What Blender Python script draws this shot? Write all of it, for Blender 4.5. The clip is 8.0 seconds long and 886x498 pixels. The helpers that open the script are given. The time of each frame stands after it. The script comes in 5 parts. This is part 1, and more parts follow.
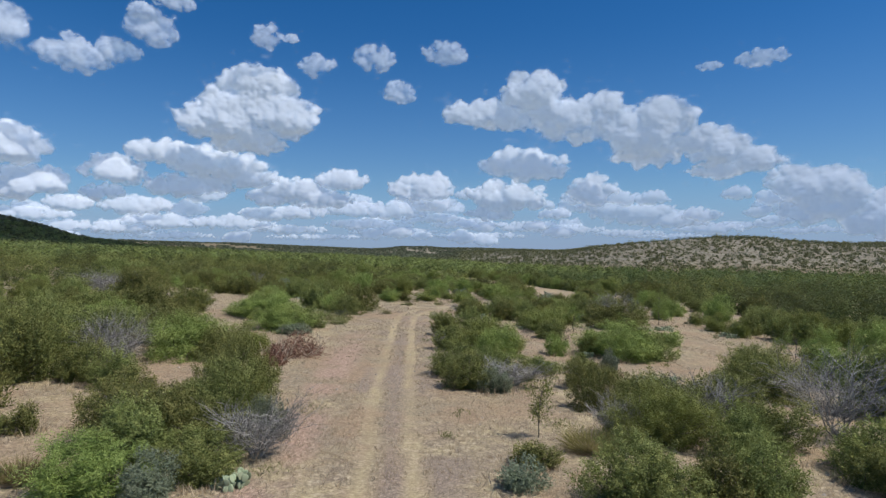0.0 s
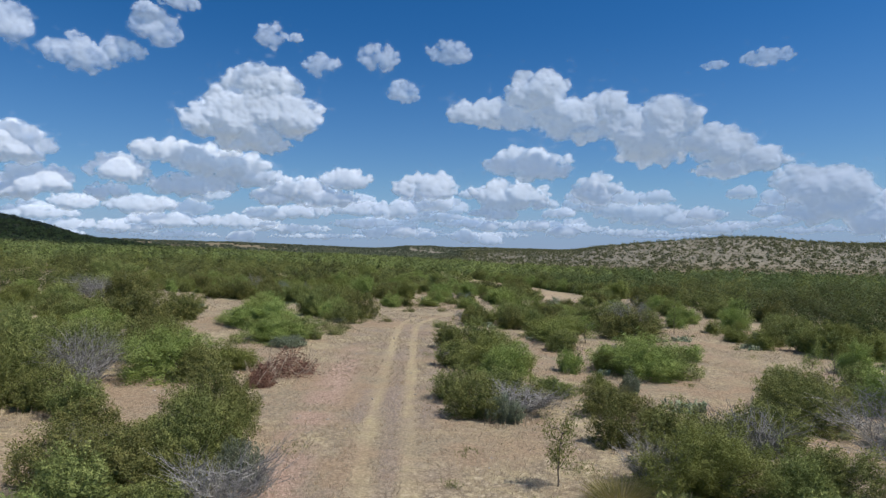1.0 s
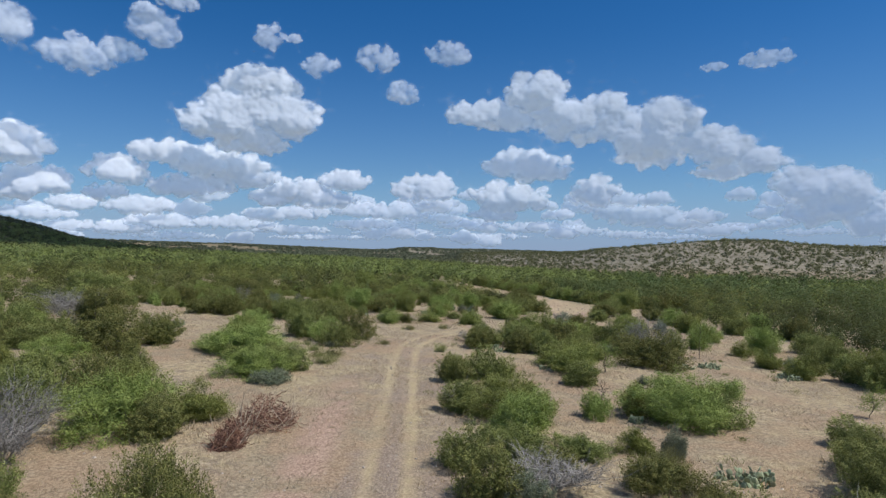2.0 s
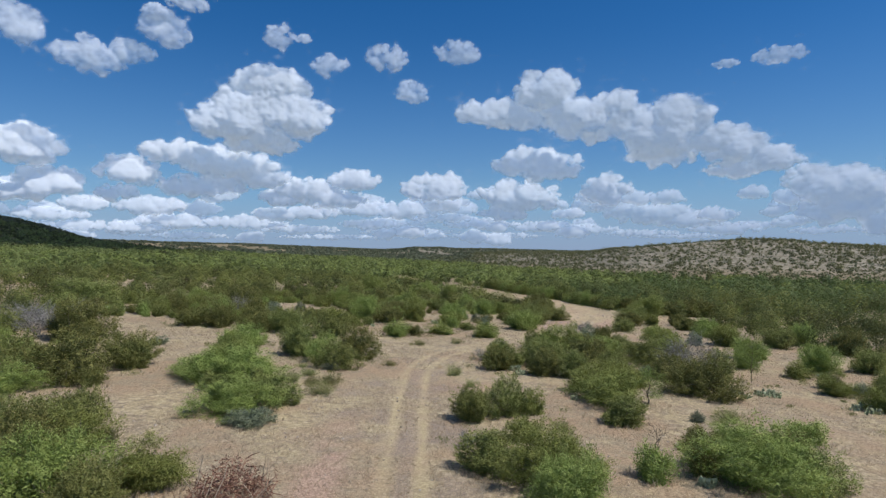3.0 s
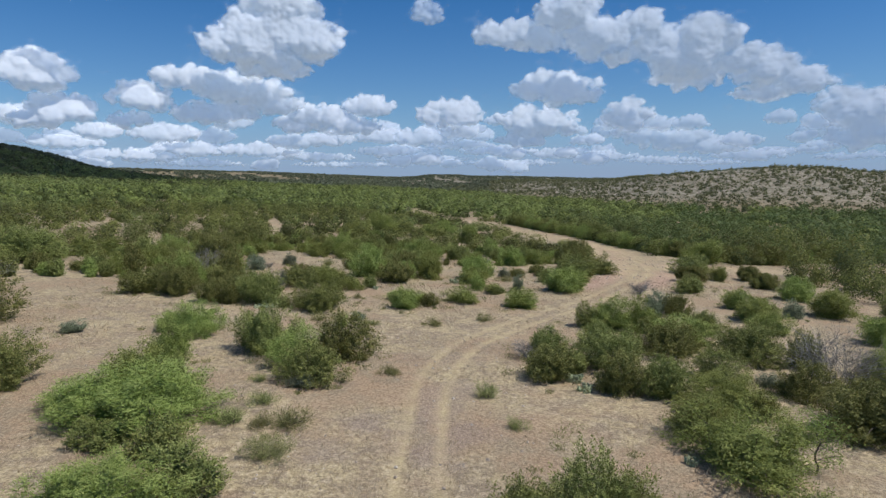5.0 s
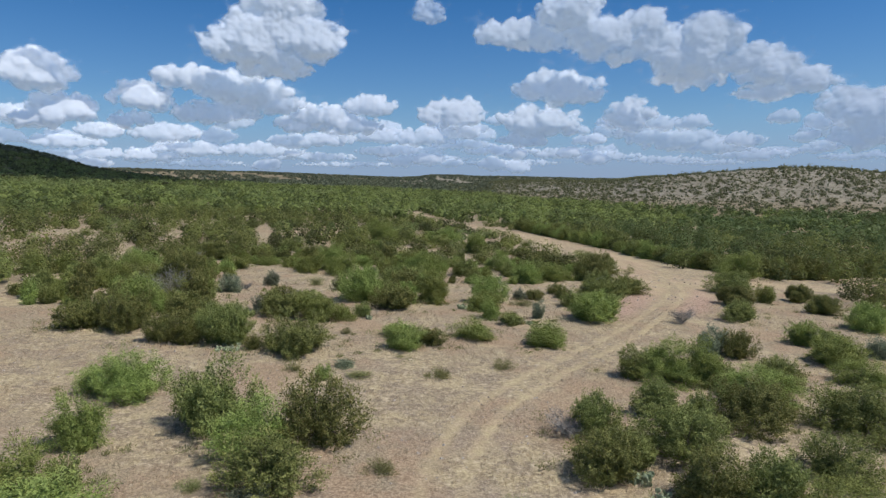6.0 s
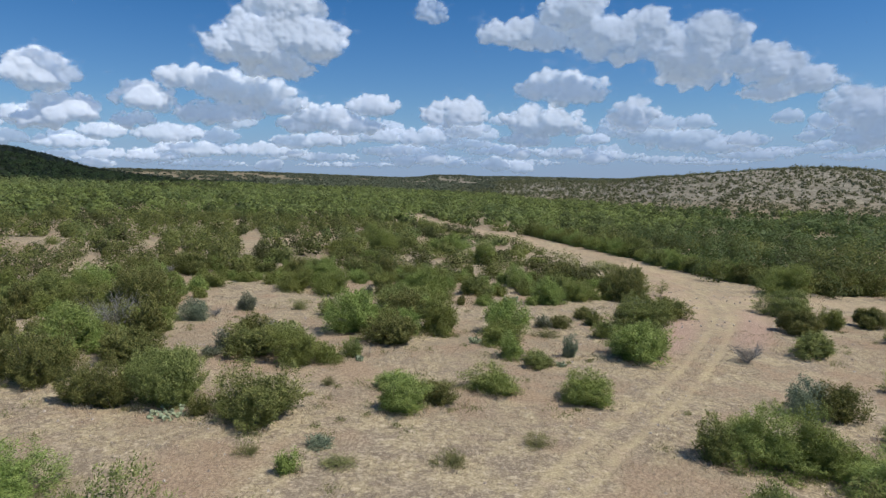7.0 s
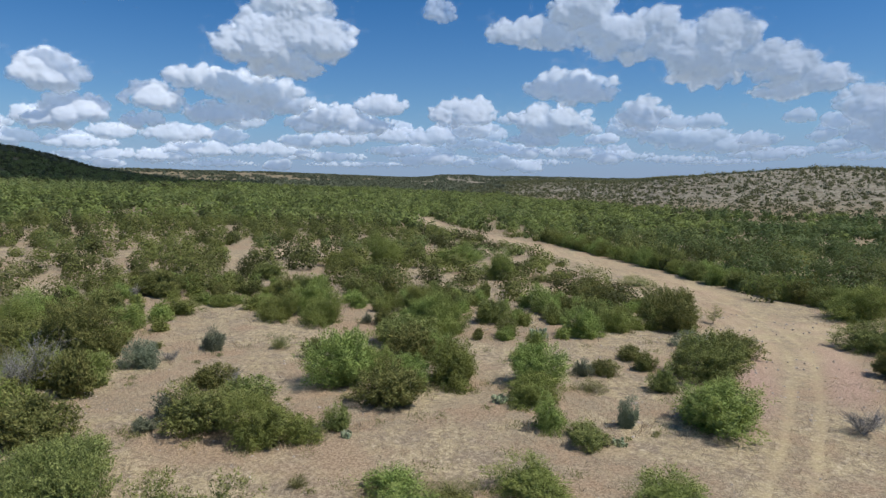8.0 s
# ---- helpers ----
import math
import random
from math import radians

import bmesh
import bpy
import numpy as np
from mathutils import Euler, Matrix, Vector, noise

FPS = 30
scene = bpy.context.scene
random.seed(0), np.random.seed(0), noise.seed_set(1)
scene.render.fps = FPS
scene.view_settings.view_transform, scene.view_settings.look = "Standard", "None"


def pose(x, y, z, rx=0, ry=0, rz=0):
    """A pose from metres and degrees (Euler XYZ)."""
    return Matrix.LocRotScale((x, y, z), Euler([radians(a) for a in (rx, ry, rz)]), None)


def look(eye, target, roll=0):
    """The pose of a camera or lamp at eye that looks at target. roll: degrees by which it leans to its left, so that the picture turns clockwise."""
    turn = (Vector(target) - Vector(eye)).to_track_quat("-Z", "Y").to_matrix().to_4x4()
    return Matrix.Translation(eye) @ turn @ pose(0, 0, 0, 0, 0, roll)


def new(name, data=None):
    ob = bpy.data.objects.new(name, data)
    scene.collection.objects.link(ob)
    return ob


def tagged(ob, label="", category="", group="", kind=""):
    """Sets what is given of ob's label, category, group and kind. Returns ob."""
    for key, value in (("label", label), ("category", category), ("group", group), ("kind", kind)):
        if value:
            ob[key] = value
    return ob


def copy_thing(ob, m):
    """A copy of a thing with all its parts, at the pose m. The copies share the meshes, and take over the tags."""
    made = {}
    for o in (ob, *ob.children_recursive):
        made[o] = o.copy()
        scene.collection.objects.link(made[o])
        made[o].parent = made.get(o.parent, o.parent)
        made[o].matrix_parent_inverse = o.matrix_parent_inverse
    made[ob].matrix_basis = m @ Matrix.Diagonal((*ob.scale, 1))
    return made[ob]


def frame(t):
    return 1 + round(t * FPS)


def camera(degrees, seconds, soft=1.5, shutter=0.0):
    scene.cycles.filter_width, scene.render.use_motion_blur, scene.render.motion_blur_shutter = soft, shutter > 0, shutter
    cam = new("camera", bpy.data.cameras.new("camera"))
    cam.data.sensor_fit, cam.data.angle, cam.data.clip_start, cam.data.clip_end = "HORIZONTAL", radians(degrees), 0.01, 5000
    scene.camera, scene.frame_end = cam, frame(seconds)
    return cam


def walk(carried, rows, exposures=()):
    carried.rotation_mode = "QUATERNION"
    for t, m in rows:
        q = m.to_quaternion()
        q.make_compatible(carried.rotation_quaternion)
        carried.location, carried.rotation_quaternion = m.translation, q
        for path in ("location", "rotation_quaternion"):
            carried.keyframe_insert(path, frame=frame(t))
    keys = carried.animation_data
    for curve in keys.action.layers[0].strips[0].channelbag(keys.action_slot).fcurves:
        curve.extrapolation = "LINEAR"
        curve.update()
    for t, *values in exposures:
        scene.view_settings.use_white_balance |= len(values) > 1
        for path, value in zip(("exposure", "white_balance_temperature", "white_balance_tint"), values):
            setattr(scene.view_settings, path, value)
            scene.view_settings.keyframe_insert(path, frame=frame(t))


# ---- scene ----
cam = camera(70.4, 8.0, soft=1.4)
# seconds, eye, turn to the left, tilt upwards, roll (degrees)
PATH = [
    (0.0, (0.00, -0.00, 7.00), -0.58, 0.37, 0.18),
    (0.5, (0.05, 1.31, 7.16), -0.42, 0.34, 0.31),
    (1.0, (0.03, 3.16, 7.56), -0.23, 0.31, 0.27),
    (1.5, (-0.10, 5.67, 8.26), -0.26, 0.28, 0.28),
    (1.7, (-0.19, 6.82, 8.52), -0.33, 0.42, 0.34),
    (2.8, (-0.45, 13.87, 9.45), -0.13, 0.35, 0.24),
    (3.0, (-0.55, 15.36, 9.58), 0.56, 0.34, 0.18),
    (3.5, (-0.70, 19.09, 9.92), 1.24, 0.36, 0.15),
    (3.6, (-0.74, 19.86, 9.98), 1.33, 0.31, 0.13),
    (3.7, (-0.78, 20.63, 10.04), 1.42, -0.21, 0.12),
    (3.8, (-0.82, 21.41, 10.10), 1.52, -1.03, 0.10),
    (3.9, (-0.86, 22.18, 10.16), 1.61, -2.01, 0.08),
    (4.0, (-0.90, 22.96, 10.22), 1.70, -2.87, 0.06),
    (4.1, (-0.94, 23.76, 10.29), 1.74, -3.71, 0.04),
    (4.2, (-0.98, 24.57, 10.36), 1.78, -4.60, 0.02),
    (4.4, (-1.04, 26.24, 10.50), 1.84, -5.75, 0.04),
    (4.6, (-1.09, 28.08, 10.67), 1.90, -6.22, 0.05),
    (5.3, (-1.40, 35.04, 11.25), 2.10, -6.29, 0.08),
    (5.5, (-1.58, 37.00, 11.38), 2.13, -6.31, 0.10),
    (6.0, (-2.00, 41.89, 11.68), 2.16, -6.28, 0.09),
    (6.5, (-2.43, 46.89, 11.89), 2.13, -6.28, 0.08),
    (7.0, (-2.80, 52.00, 12.03), 2.40, -6.27, 0.08),
    (7.5, (-3.16, 57.20, 12.19), 2.43, -6.26, -0.02),
    (8.0, (-3.64, 62.48, 12.62), 3.14, -6.30, 0.07),
]


def aimed(eye, turn, tilt, roll):
    a, b = radians(turn), radians(tilt)
    ahead = Vector((-math.sin(a) * math.cos(b), math.cos(a) * math.cos(b), math.sin(b)))
    return look(eye, Vector(eye) + ahead * 10, roll)


walk(cam, [(t, aimed(eye, turn, tilt, roll)) for t, eye, turn, tilt, roll in PATH])

# ---- light ----
SUN_AZ, SUN_EL = 102.0, 57.0   # degrees clockwise from +y, and above the horizon
world = bpy.data.worlds.new("sky")
scene.world = world
world.use_nodes = True
wn = world.node_tree.nodes
wn.clear()
sky = wn.new("ShaderNodeTexSky")
sky.sky_type = "NISHITA"
sky.sun_disc = False
sky.sun_elevation, sky.sun_rotation = radians(SUN_EL), radians(SUN_AZ)
sky.altitude, sky.air_density, sky.dust_density, sky.ozone_density = 600, 1.0, 0.25, 4.0
back = wn.new("ShaderNodeBackground")
back.inputs["Strength"].default_value = 0.07
wout = wn.new("ShaderNodeOutputWorld")
deep = wn.new("ShaderNodeHueSaturation")
deep.inputs["Saturation"].default_value = 1.36
deep.inputs["Hue"].default_value = 0.506
world.node_tree.links.new(sky.outputs[0], deep.inputs["Color"])
world.node_tree.links.new(deep.outputs[0], back.inputs["Color"])
world.node_tree.links.new(back.outputs[0], wout.inputs["Surface"])
sun = new("sun", bpy.data.lights.new("sun", "SUN"))
sun.data.energy, sun.data.angle, sun.data.color = 3.3, radians(0.6), (1.0, 0.95, 0.87)
sun_way = Vector((math.sin(radians(SUN_AZ)) * math.cos(radians(SUN_EL)), math.cos(radians(SUN_AZ)) * math.cos(radians(SUN_EL)), math.sin(radians(SUN_EL))))
sun.matrix_world = look((0, 0, 60), Vector((0, 0, 60)) - sun_way)
scene.view_settings.exposure = 0.37

# ---- noise and mesh helpers ----
rng = np.random.default_rng(7)


def lattice(ix, iy, seed):
    h = (ix.astype(np.int64) * 374761393 + iy.astype(np.int64) * 668265263 + seed * 1442695041) & 0x7FFFFFFF
    h = ((h ^ (h >> 13)) * 1274126177) & 0x7FFFFFFF
    return ((h ^ (h >> 16)) & 0xFFFF) / 65535.0


def value_noise(x, y, seed=0):
    x, y = np.asarray(x, float), np.asarray(y, float)
    ix, iy = np.floor(x), np.floor(y)
    fx, fy = x - ix, y - iy
    fx, fy = fx * fx * (3 - 2 * fx), fy * fy * (3 - 2 * fy)
    a = lattice(ix, iy, seed) * (1 - fx) + lattice(ix + 1, iy, seed) * fx
    b = lattice(ix, iy + 1, seed) * (1 - fx) + lattice(ix + 1, iy + 1, seed) * fx
    return a * (1 - fy) + b * fy


def fbm(x, y, octaves=4, seed=0):
    total, amp, norm = 0.0, 1.0, 0.0
    for o in range(octaves):
        total = total + amp * value_noise(np.asarray(x) * 2 ** o + 17.3 * o, np.asarray(y) * 2 ** o - 9.1 * o, seed + o)
        norm += amp
        amp *= 0.5
    return total / norm


def ramp(v, lo, hi):
    u = np.clip((np.asarray(v, float) - lo) / (hi - lo), 0, 1)
    return u * u * (3 - 2 * u)


def mesh_np(name, verts, faces, material=None, smooth=False):
    me = bpy.data.meshes.new(name)
    verts, faces = np.asarray(verts, np.float32), np.asarray(faces, np.int32)
    n, k = faces.shape
    me.vertices.add(len(verts))
    me.vertices.foreach_set("co", verts.ravel())
    me.loops.add(n * k)
    me.loops.foreach_set("vertex_index", faces.ravel())
    me.polygons.add(n)
    me.polygons.foreach_set("loop_start", np.arange(0, n * k, k, dtype=np.int32))
    me.polygons.foreach_set("use_smooth", np.full(n, smooth))
    me.update(calc_edges=True)
    if material:
        me.materials.append(material)
    return me


def attribute(me, name, values):
    a = me.attributes.new(name, "FLOAT", "POINT")
    a.data.foreach_set("value", np.asarray(values, np.float32).ravel())


def part(name, me, parent, label=""):
    ob = new(name, me)
    ob.parent = parent
    return tagged(ob, label) if label else ob


# ---- materials ----
def material(name):
    m = bpy.data.materials.new(name)
    m.use_nodes = True
    m.node_tree.nodes.clear()
    return m, m.node_tree.nodes, m.node_tree.links


def node(ns, kind, **values):
    n = ns.new(kind)
    for key, value in values.items():
        n.inputs[key.replace("_", " ")].default_value = value
    return n


def mixed(ns, ln, factor, a, b, blend="MIX"):
    n = ns.new("ShaderNodeMix")
    n.data_type, n.blend_type = "RGBA", blend
    for slot, v in ((0, factor), (6, a), (7, b)):
        if isinstance(v, (int, float)):
            n.inputs[slot].default_value = v
        elif isinstance(v, tuple):
            n.inputs[slot].default_value = (*v, 1.0)
        else:
            ln.new(v, n.inputs[slot])
    return n.outputs[2]


def stepped(ns, ln, value, lo, hi, to_lo=0.0, to_hi=1.0):
    n = ns.new("ShaderNodeMapRange")
    n.interpolation_type = "SMOOTHSTEP"
    for i, v in enumerate((lo, hi, to_lo, to_hi), 1):
        n.inputs[i].default_value = v
    ln.new(value, n.inputs[0])
    return n.outputs[0]


def noise_at(ns, ln, coord, scale, detail=4.0, rough=0.6):
    n = node(ns, "ShaderNodeTexNoise", Scale=scale, Detail=detail, Roughness=rough)
    ln.new(coord, n.inputs["Vector"])
    return n.outputs["Fac"]


def leaf_material(name, dark, light, tip, through_part=0.3, rough=0.55, other=None):
    """Leaves: each leaf and each shrub has a tone of its own."""
    m, ns, ln = material(name)
    geo, info = ns.new("ShaderNodeNewGeometry"), ns.new("ShaderNodeObjectInfo")
    c = mixed(ns, ln, geo.outputs["Random Per Island"], dark, light)
    tall = ns.new("ShaderNodeTexCoord")
    n1 = noise_at(ns, ln, tall.outputs["Object"], 2.2, 2.0)
    c = mixed(ns, ln, stepped(ns, ln, n1, 0.52, 0.76, 0.0, 0.7), c, tip)
    # blends to the tip colour towards the sprig's outer end
    outer = ns.new("ShaderNodeAttribute")
    outer.attribute_name = "outer_tip"
    c = mixed(ns, ln, outer.outputs["Fac"], c, tip)
    if other:
        own = ns.new("ShaderNodeAttribute")
        own.attribute_name = "tone"
        c = mixed(ns, ln, own.outputs["Fac"], c, mixed(ns, ln, geo.outputs["Random Per Island"], tuple(0.65 * v for v in other), other))
    bright = stepped(ns, ln, info.outputs["Random"], 0, 1, 0.78, 1.18)
    hsv = ns.new("ShaderNodeHueSaturation")
    ln.new(stepped(ns, ln, info.outputs["Random"], 0, 1, 0.482, 0.516), hsv.inputs["Hue"])
    ln.new(bright, hsv.inputs["Value"])
    ln.new(c, hsv.inputs["Color"])
    bsdf = node(ns, "ShaderNodeBsdfPrincipled", Roughness=rough)
    bsdf.inputs["Specular IOR Level"].default_value = 0.12
    ln.new(hsv.outputs[0], bsdf.inputs["Base Color"])
    trans = ns.new("ShaderNodeBsdfTranslucent")
    ln.new(hsv.outputs[0], trans.inputs["Color"])
    mix = ns.new("ShaderNodeMixShader")
    mix.inputs[0].default_value = through_part
    ln.new(bsdf.outputs[0], mix.inputs[1])
    ln.new(trans.outputs[0], mix.inputs[2])
    out = ns.new("ShaderNodeOutputMaterial")
    ln.new(mix.outputs[0], out.inputs["Surface"])
    return m


def twig_material(name, a, b):
    m, ns, ln = material(name)
    geo, co = ns.new("ShaderNodeNewGeometry"), ns.new("ShaderNodeTexCoord")
    c = mixed(ns, ln, geo.outputs["Random Per Island"], a, b)
    c = mixed(ns, ln, stepped(ns, ln, noise_at(ns, ln, co.outputs["Object"], 14.0), 0.35, 0.7, 0.0, 0.6), c, tuple(0.5 * v for v in a))
    bsdf = node(ns, "ShaderNodeBsdfPrincipled", Roughness=0.85)
    ln.new(c, bsdf.inputs["Base Color"])
    out = ns.new("ShaderNodeOutputMaterial")
    ln.new(bsdf.outputs[0], out.inputs["Surface"])
    return m


def ground_material():
    m, ns, ln = material("dry_ground")
    co = ns.new("ShaderNodeTexCoord").outputs["Object"]

    def read(name):
        a = ns.new("ShaderNodeAttribute")
        a.attribute_name = name
        return a.outputs["Fac"]

    fine = noise_at(ns, ln, co, 7.5, 6.0, 0.72)
    mid = noise_at(ns, ln, co, 0.55, 5.0, 0.65)
    wide = noise_at(ns, ln, co, 0.11, 4.0)
    grain = noise_at(ns, ln, co, 28.0, 3.0, 0.7)
    speck = noise_at(ns, ln, co, 11.0, 4.0, 0.75)
    straw = mixed(ns, ln, stepped(ns, ln, fine, 0.36, 0.66), (0.285, 0.230, 0.138), (0.554, 0.464, 0.290))
    soil = mixed(ns, ln, stepped(ns, ln, fine, 0.38, 0.64), (0.195, 0.159, 0.114), (0.390, 0.319, 0.224))
    red = mixed(ns, ln, stepped(ns, ln, fine, 0.4, 0.62), (0.248, 0.172, 0.115), (0.448, 0.330, 0.219))
    patch = noise_at(ns, ln, co, 1.7, 5.0, 0.7)
    tuft = noise_at(ns, ln, co, 3.6, 4.0, 0.72)
    c = mixed(ns, ln, stepped(ns, ln, mid, 0.43, 0.62), straw, soil)
    c = mixed(ns, ln, stepped(ns, ln, patch, 0.46, 0.64, 0.0, 0.85), c, (0.205, 0.163, 0.122))
    c = mixed(ns, ln, stepped(ns, ln, tuft, 0.51, 0.66, 0.0, 0.70), c, (0.625, 0.522, 0.372))
    c = mixed(ns, ln, stepped(ns, ln, tuft, 0.32, 0.47, 0.70, 0.0), c, (0.180, 0.141, 0.100))
    c = mixed(ns, ln, stepped(ns, ln, wide, 0.49, 0.63, 0, 0.85), c, red)
    c = mixed(ns, ln, read("bare"), c, mixed(ns, ln, stepped(ns, ln, mid, 0.4, 0.6), soil, red))
    pink = mixed(ns, ln, stepped(ns, ln, speck, 0.34, 0.66), (0.232, 0.152, 0.116), (0.560, 0.400, 0.310))
    dull = mixed(ns, ln, stepped(ns, ln, speck, 0.34, 0.66), (0.165, 0.132, 0.115), (0.345, 0.275, 0.235))
    c = mixed(ns, ln, read("mauve"), c, dull)
    cut = ns.new("ShaderNodeMath")
    cut.operation = "MULTIPLY"
    cut.inputs[1].default_value = 0.95
    ln.new(read("scrape"), cut.inputs[0])
    c = mixed(ns, ln, cut.outputs[0], c, pink)
    worn = mixed(ns, ln, stepped(ns, ln, grain, 0.35, 0.65), (0.420, 0.342, 0.195), (0.640, 0.533, 0.314))
    worn = mixed(ns, ln, stepped(ns, ln, noise_at(ns, ln, co, 0.9, 6.0, 0.7), 0.46, 0.64, 0.0, 0.5), worn, pink)
    worn = mixed(ns, ln, stepped(ns, ln, speck, 0.30, 0.46, 0.55, 0.0), worn, (0.200, 0.151, 0.095))
    rut = ns.new("ShaderNodeMath")
    rut.operation = "MULTIPLY"
    ln.new(read("rut"), rut.inputs[0])
    ln.new(stepped(ns, ln, mid, 0.3, 0.55, 0.45, 1.0), rut.inputs[1])
    c = mixed(ns, ln, rut.outputs[0], c, worn)
    stone = mixed(ns, ln, stepped(ns, ln, noise_at(ns, ln, co, 0.3, 8.0, 0.85), 0.42, 0.6), (0.128, 0.120, 0.088), (0.350, 0.325, 0.255))
    c = mixed(ns, ln, read("rock"), c, stone)
    # darker brown ground where the far scrub stands
    scrub_floor = mixed(ns, ln, stepped(ns, ln, fine, 0.35, 0.65), (0.096, 0.088, 0.047), (0.213, 0.180, 0.094))
    c = mixed(ns, ln, read("scrub"), c, scrub_floor)
    c = mixed(ns, ln, stepped(ns, ln, speck, 0.36, 0.56, 0.36, 0.0), c, (0.139, 0.107, 0.064))
    c = mixed(ns, ln, stepped(ns, ln, speck, 0.54, 0.70, 0.0, 0.50), c, (0.660, 0.560, 0.405))
    c = mixed(ns, ln, stepped(ns, ln, grain, 0.45, 0.75, 0.0, 0.28), c, (0.128, 0.093, 0.054))
    bump = node(ns, "ShaderNodeBump", Strength=0.6, Distance=0.06)
    ln.new(fine, bump.inputs["Height"])
    bump2 = node(ns, "ShaderNodeBump", Strength=0.6, Distance=0.02)
    ln.new(grain, bump2.inputs["Height"])
    ln.new(bump.outputs[0], bump2.inputs["Normal"])
    bsdf = node(ns, "ShaderNodeBsdfPrincipled", Roughness=0.95)
    bsdf.inputs["Specular IOR Level"].default_value = 0.1
    ln.new(c, bsdf.inputs["Base Color"])
    ln.new(bump2.outputs[0], bsdf.inputs["Normal"])
    out = ns.new("ShaderNodeOutputMaterial")
    ln.new(bsdf.outputs[0], out.inputs["Surface"])
    return m


def cloud_material():
    """Sunlit vapour, thin at the fringes; an added blue glow imitates scattered light."""
    m, ns, ln = material("cloud_vapour")
    a = ns.new("ShaderNodeAttribute")
    a.attribute_name = "thickness"
    dif = node(ns, "ShaderNodeBsdfDiffuse", Color=(0.63, 0.65, 0.685, 1), Roughness=1.0)
    glow = node(ns, "ShaderNodeEmission", Color=(0.52, 0.72, 1.0, 1), Strength=0.18)
    through_it = node(ns, "ShaderNodeBsdfTranslucent", Color=(0.13, 0.13, 0.13, 1))
    both = ns.new("ShaderNodeAddShader")
    ln.new(dif.outputs[0], both.inputs[0])
    ln.new(through_it.outputs[0], both.inputs[1])
    add = ns.new("ShaderNodeAddShader")
    ln.new(both.outputs[0], add.inputs[0])
    ln.new(glow.outputs[0], add.inputs[1])
    clear = ns.new("ShaderNodeBsdfTransparent")
    mix = ns.new("ShaderNodeMixShader")
    ln.new(a.outputs["Fac"], mix.inputs[0])
    ln.new(clear.outputs[0], mix.inputs[1])
    ln.new(add.outputs[0], mix.inputs[2])
    out = ns.new("ShaderNodeOutputMaterial")
    ln.new(mix.outputs[0], out.inputs["Surface"])
    return m


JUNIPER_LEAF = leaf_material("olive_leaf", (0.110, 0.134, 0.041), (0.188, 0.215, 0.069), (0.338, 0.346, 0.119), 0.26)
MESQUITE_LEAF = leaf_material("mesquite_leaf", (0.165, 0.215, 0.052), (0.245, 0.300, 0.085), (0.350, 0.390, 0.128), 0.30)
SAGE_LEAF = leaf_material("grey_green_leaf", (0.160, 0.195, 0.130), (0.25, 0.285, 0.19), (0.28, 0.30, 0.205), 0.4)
FAR_LEAF = leaf_material("scrub_leaf", (0.175, 0.215, 0.062), (0.250, 0.290, 0.092), (0.290, 0.300, 0.112), 0.40, other=(0.105, 0.125, 0.045))
DARK_LEAF = leaf_material("thicket_leaf", (0.108, 0.138, 0.048), (0.178, 0.208, 0.074), (0.212, 0.226, 0.088), 0.38, other=(0.250, 0.275, 0.100))
DEEP_LEAF = leaf_material("oak_leaf", (0.070, 0.100, 0.034), (0.126, 0.160, 0.054), (0.160, 0.186, 0.066), 0.30, other=(0.135, 0.165, 0.058))
HILL_LEAF = leaf_material("hill_shrub_leaf", (0.098, 0.100, 0.048), (0.150, 0.150, 0.072), (0.175, 0.165, 0.085), 0.35)
# greyed and paled: distance haze put into the leaf colour
HAZED_LEAF = leaf_material("hazed_scrub_leaf", (0.115, 0.140, 0.088), (0.175, 0.200, 0.130), (0.205, 0.220, 0.150), 0.4)
CEDAR_LEAF = leaf_material("cedar_leaf", (0.075, 0.095, 0.042), (0.125, 0.145, 0.062), (0.150, 0.160, 0.075), 0.25)
STRAW = leaf_material("dry_straw", (0.52, 0.43, 0.29), (0.80, 0.69, 0.50), (0.70, 0.58, 0.41), 0.5, 0.8)
WEED_LEAF = leaf_material("weed_leaf", (0.20, 0.225, 0.085), (0.31, 0.33, 0.135), (0.40, 0.37, 0.18), 0.4)
GOLD_GRASS = leaf_material("golden_grass", (0.21, 0.19, 0.07), (0.40, 0.35, 0.15), (0.44, 0.36, 0.18), 0.4)
BARK = twig_material("grey_brown_bark", (0.10, 0.08, 0.062), (0.19, 0.155, 0.125))
DEADWOOD = twig_material("bleached_deadwood", (0.21, 0.198, 0.185), (0.43, 0.41, 0.38))
RED_TWIG = twig_material("red_brown_twig", (0.17, 0.080, 0.052), (0.40, 0.225, 0.155))
PALE_STICK = twig_material("pale_stick", (0.42, 0.34, 0.25), (0.60, 0.50, 0.38))
CACTUS_SKIN = leaf_material("cactus_skin", (0.26, 0.31, 0.19), (0.38, 0.43, 0.28), (0.44, 0.46, 0.32), 0.05, 0.5)
STONE = twig_material("limestone_pebble", (0.36, 0.30, 0.25), (0.60, 0.54, 0.47))
GROUND = ground_material()
CLOUD = cloud_material()

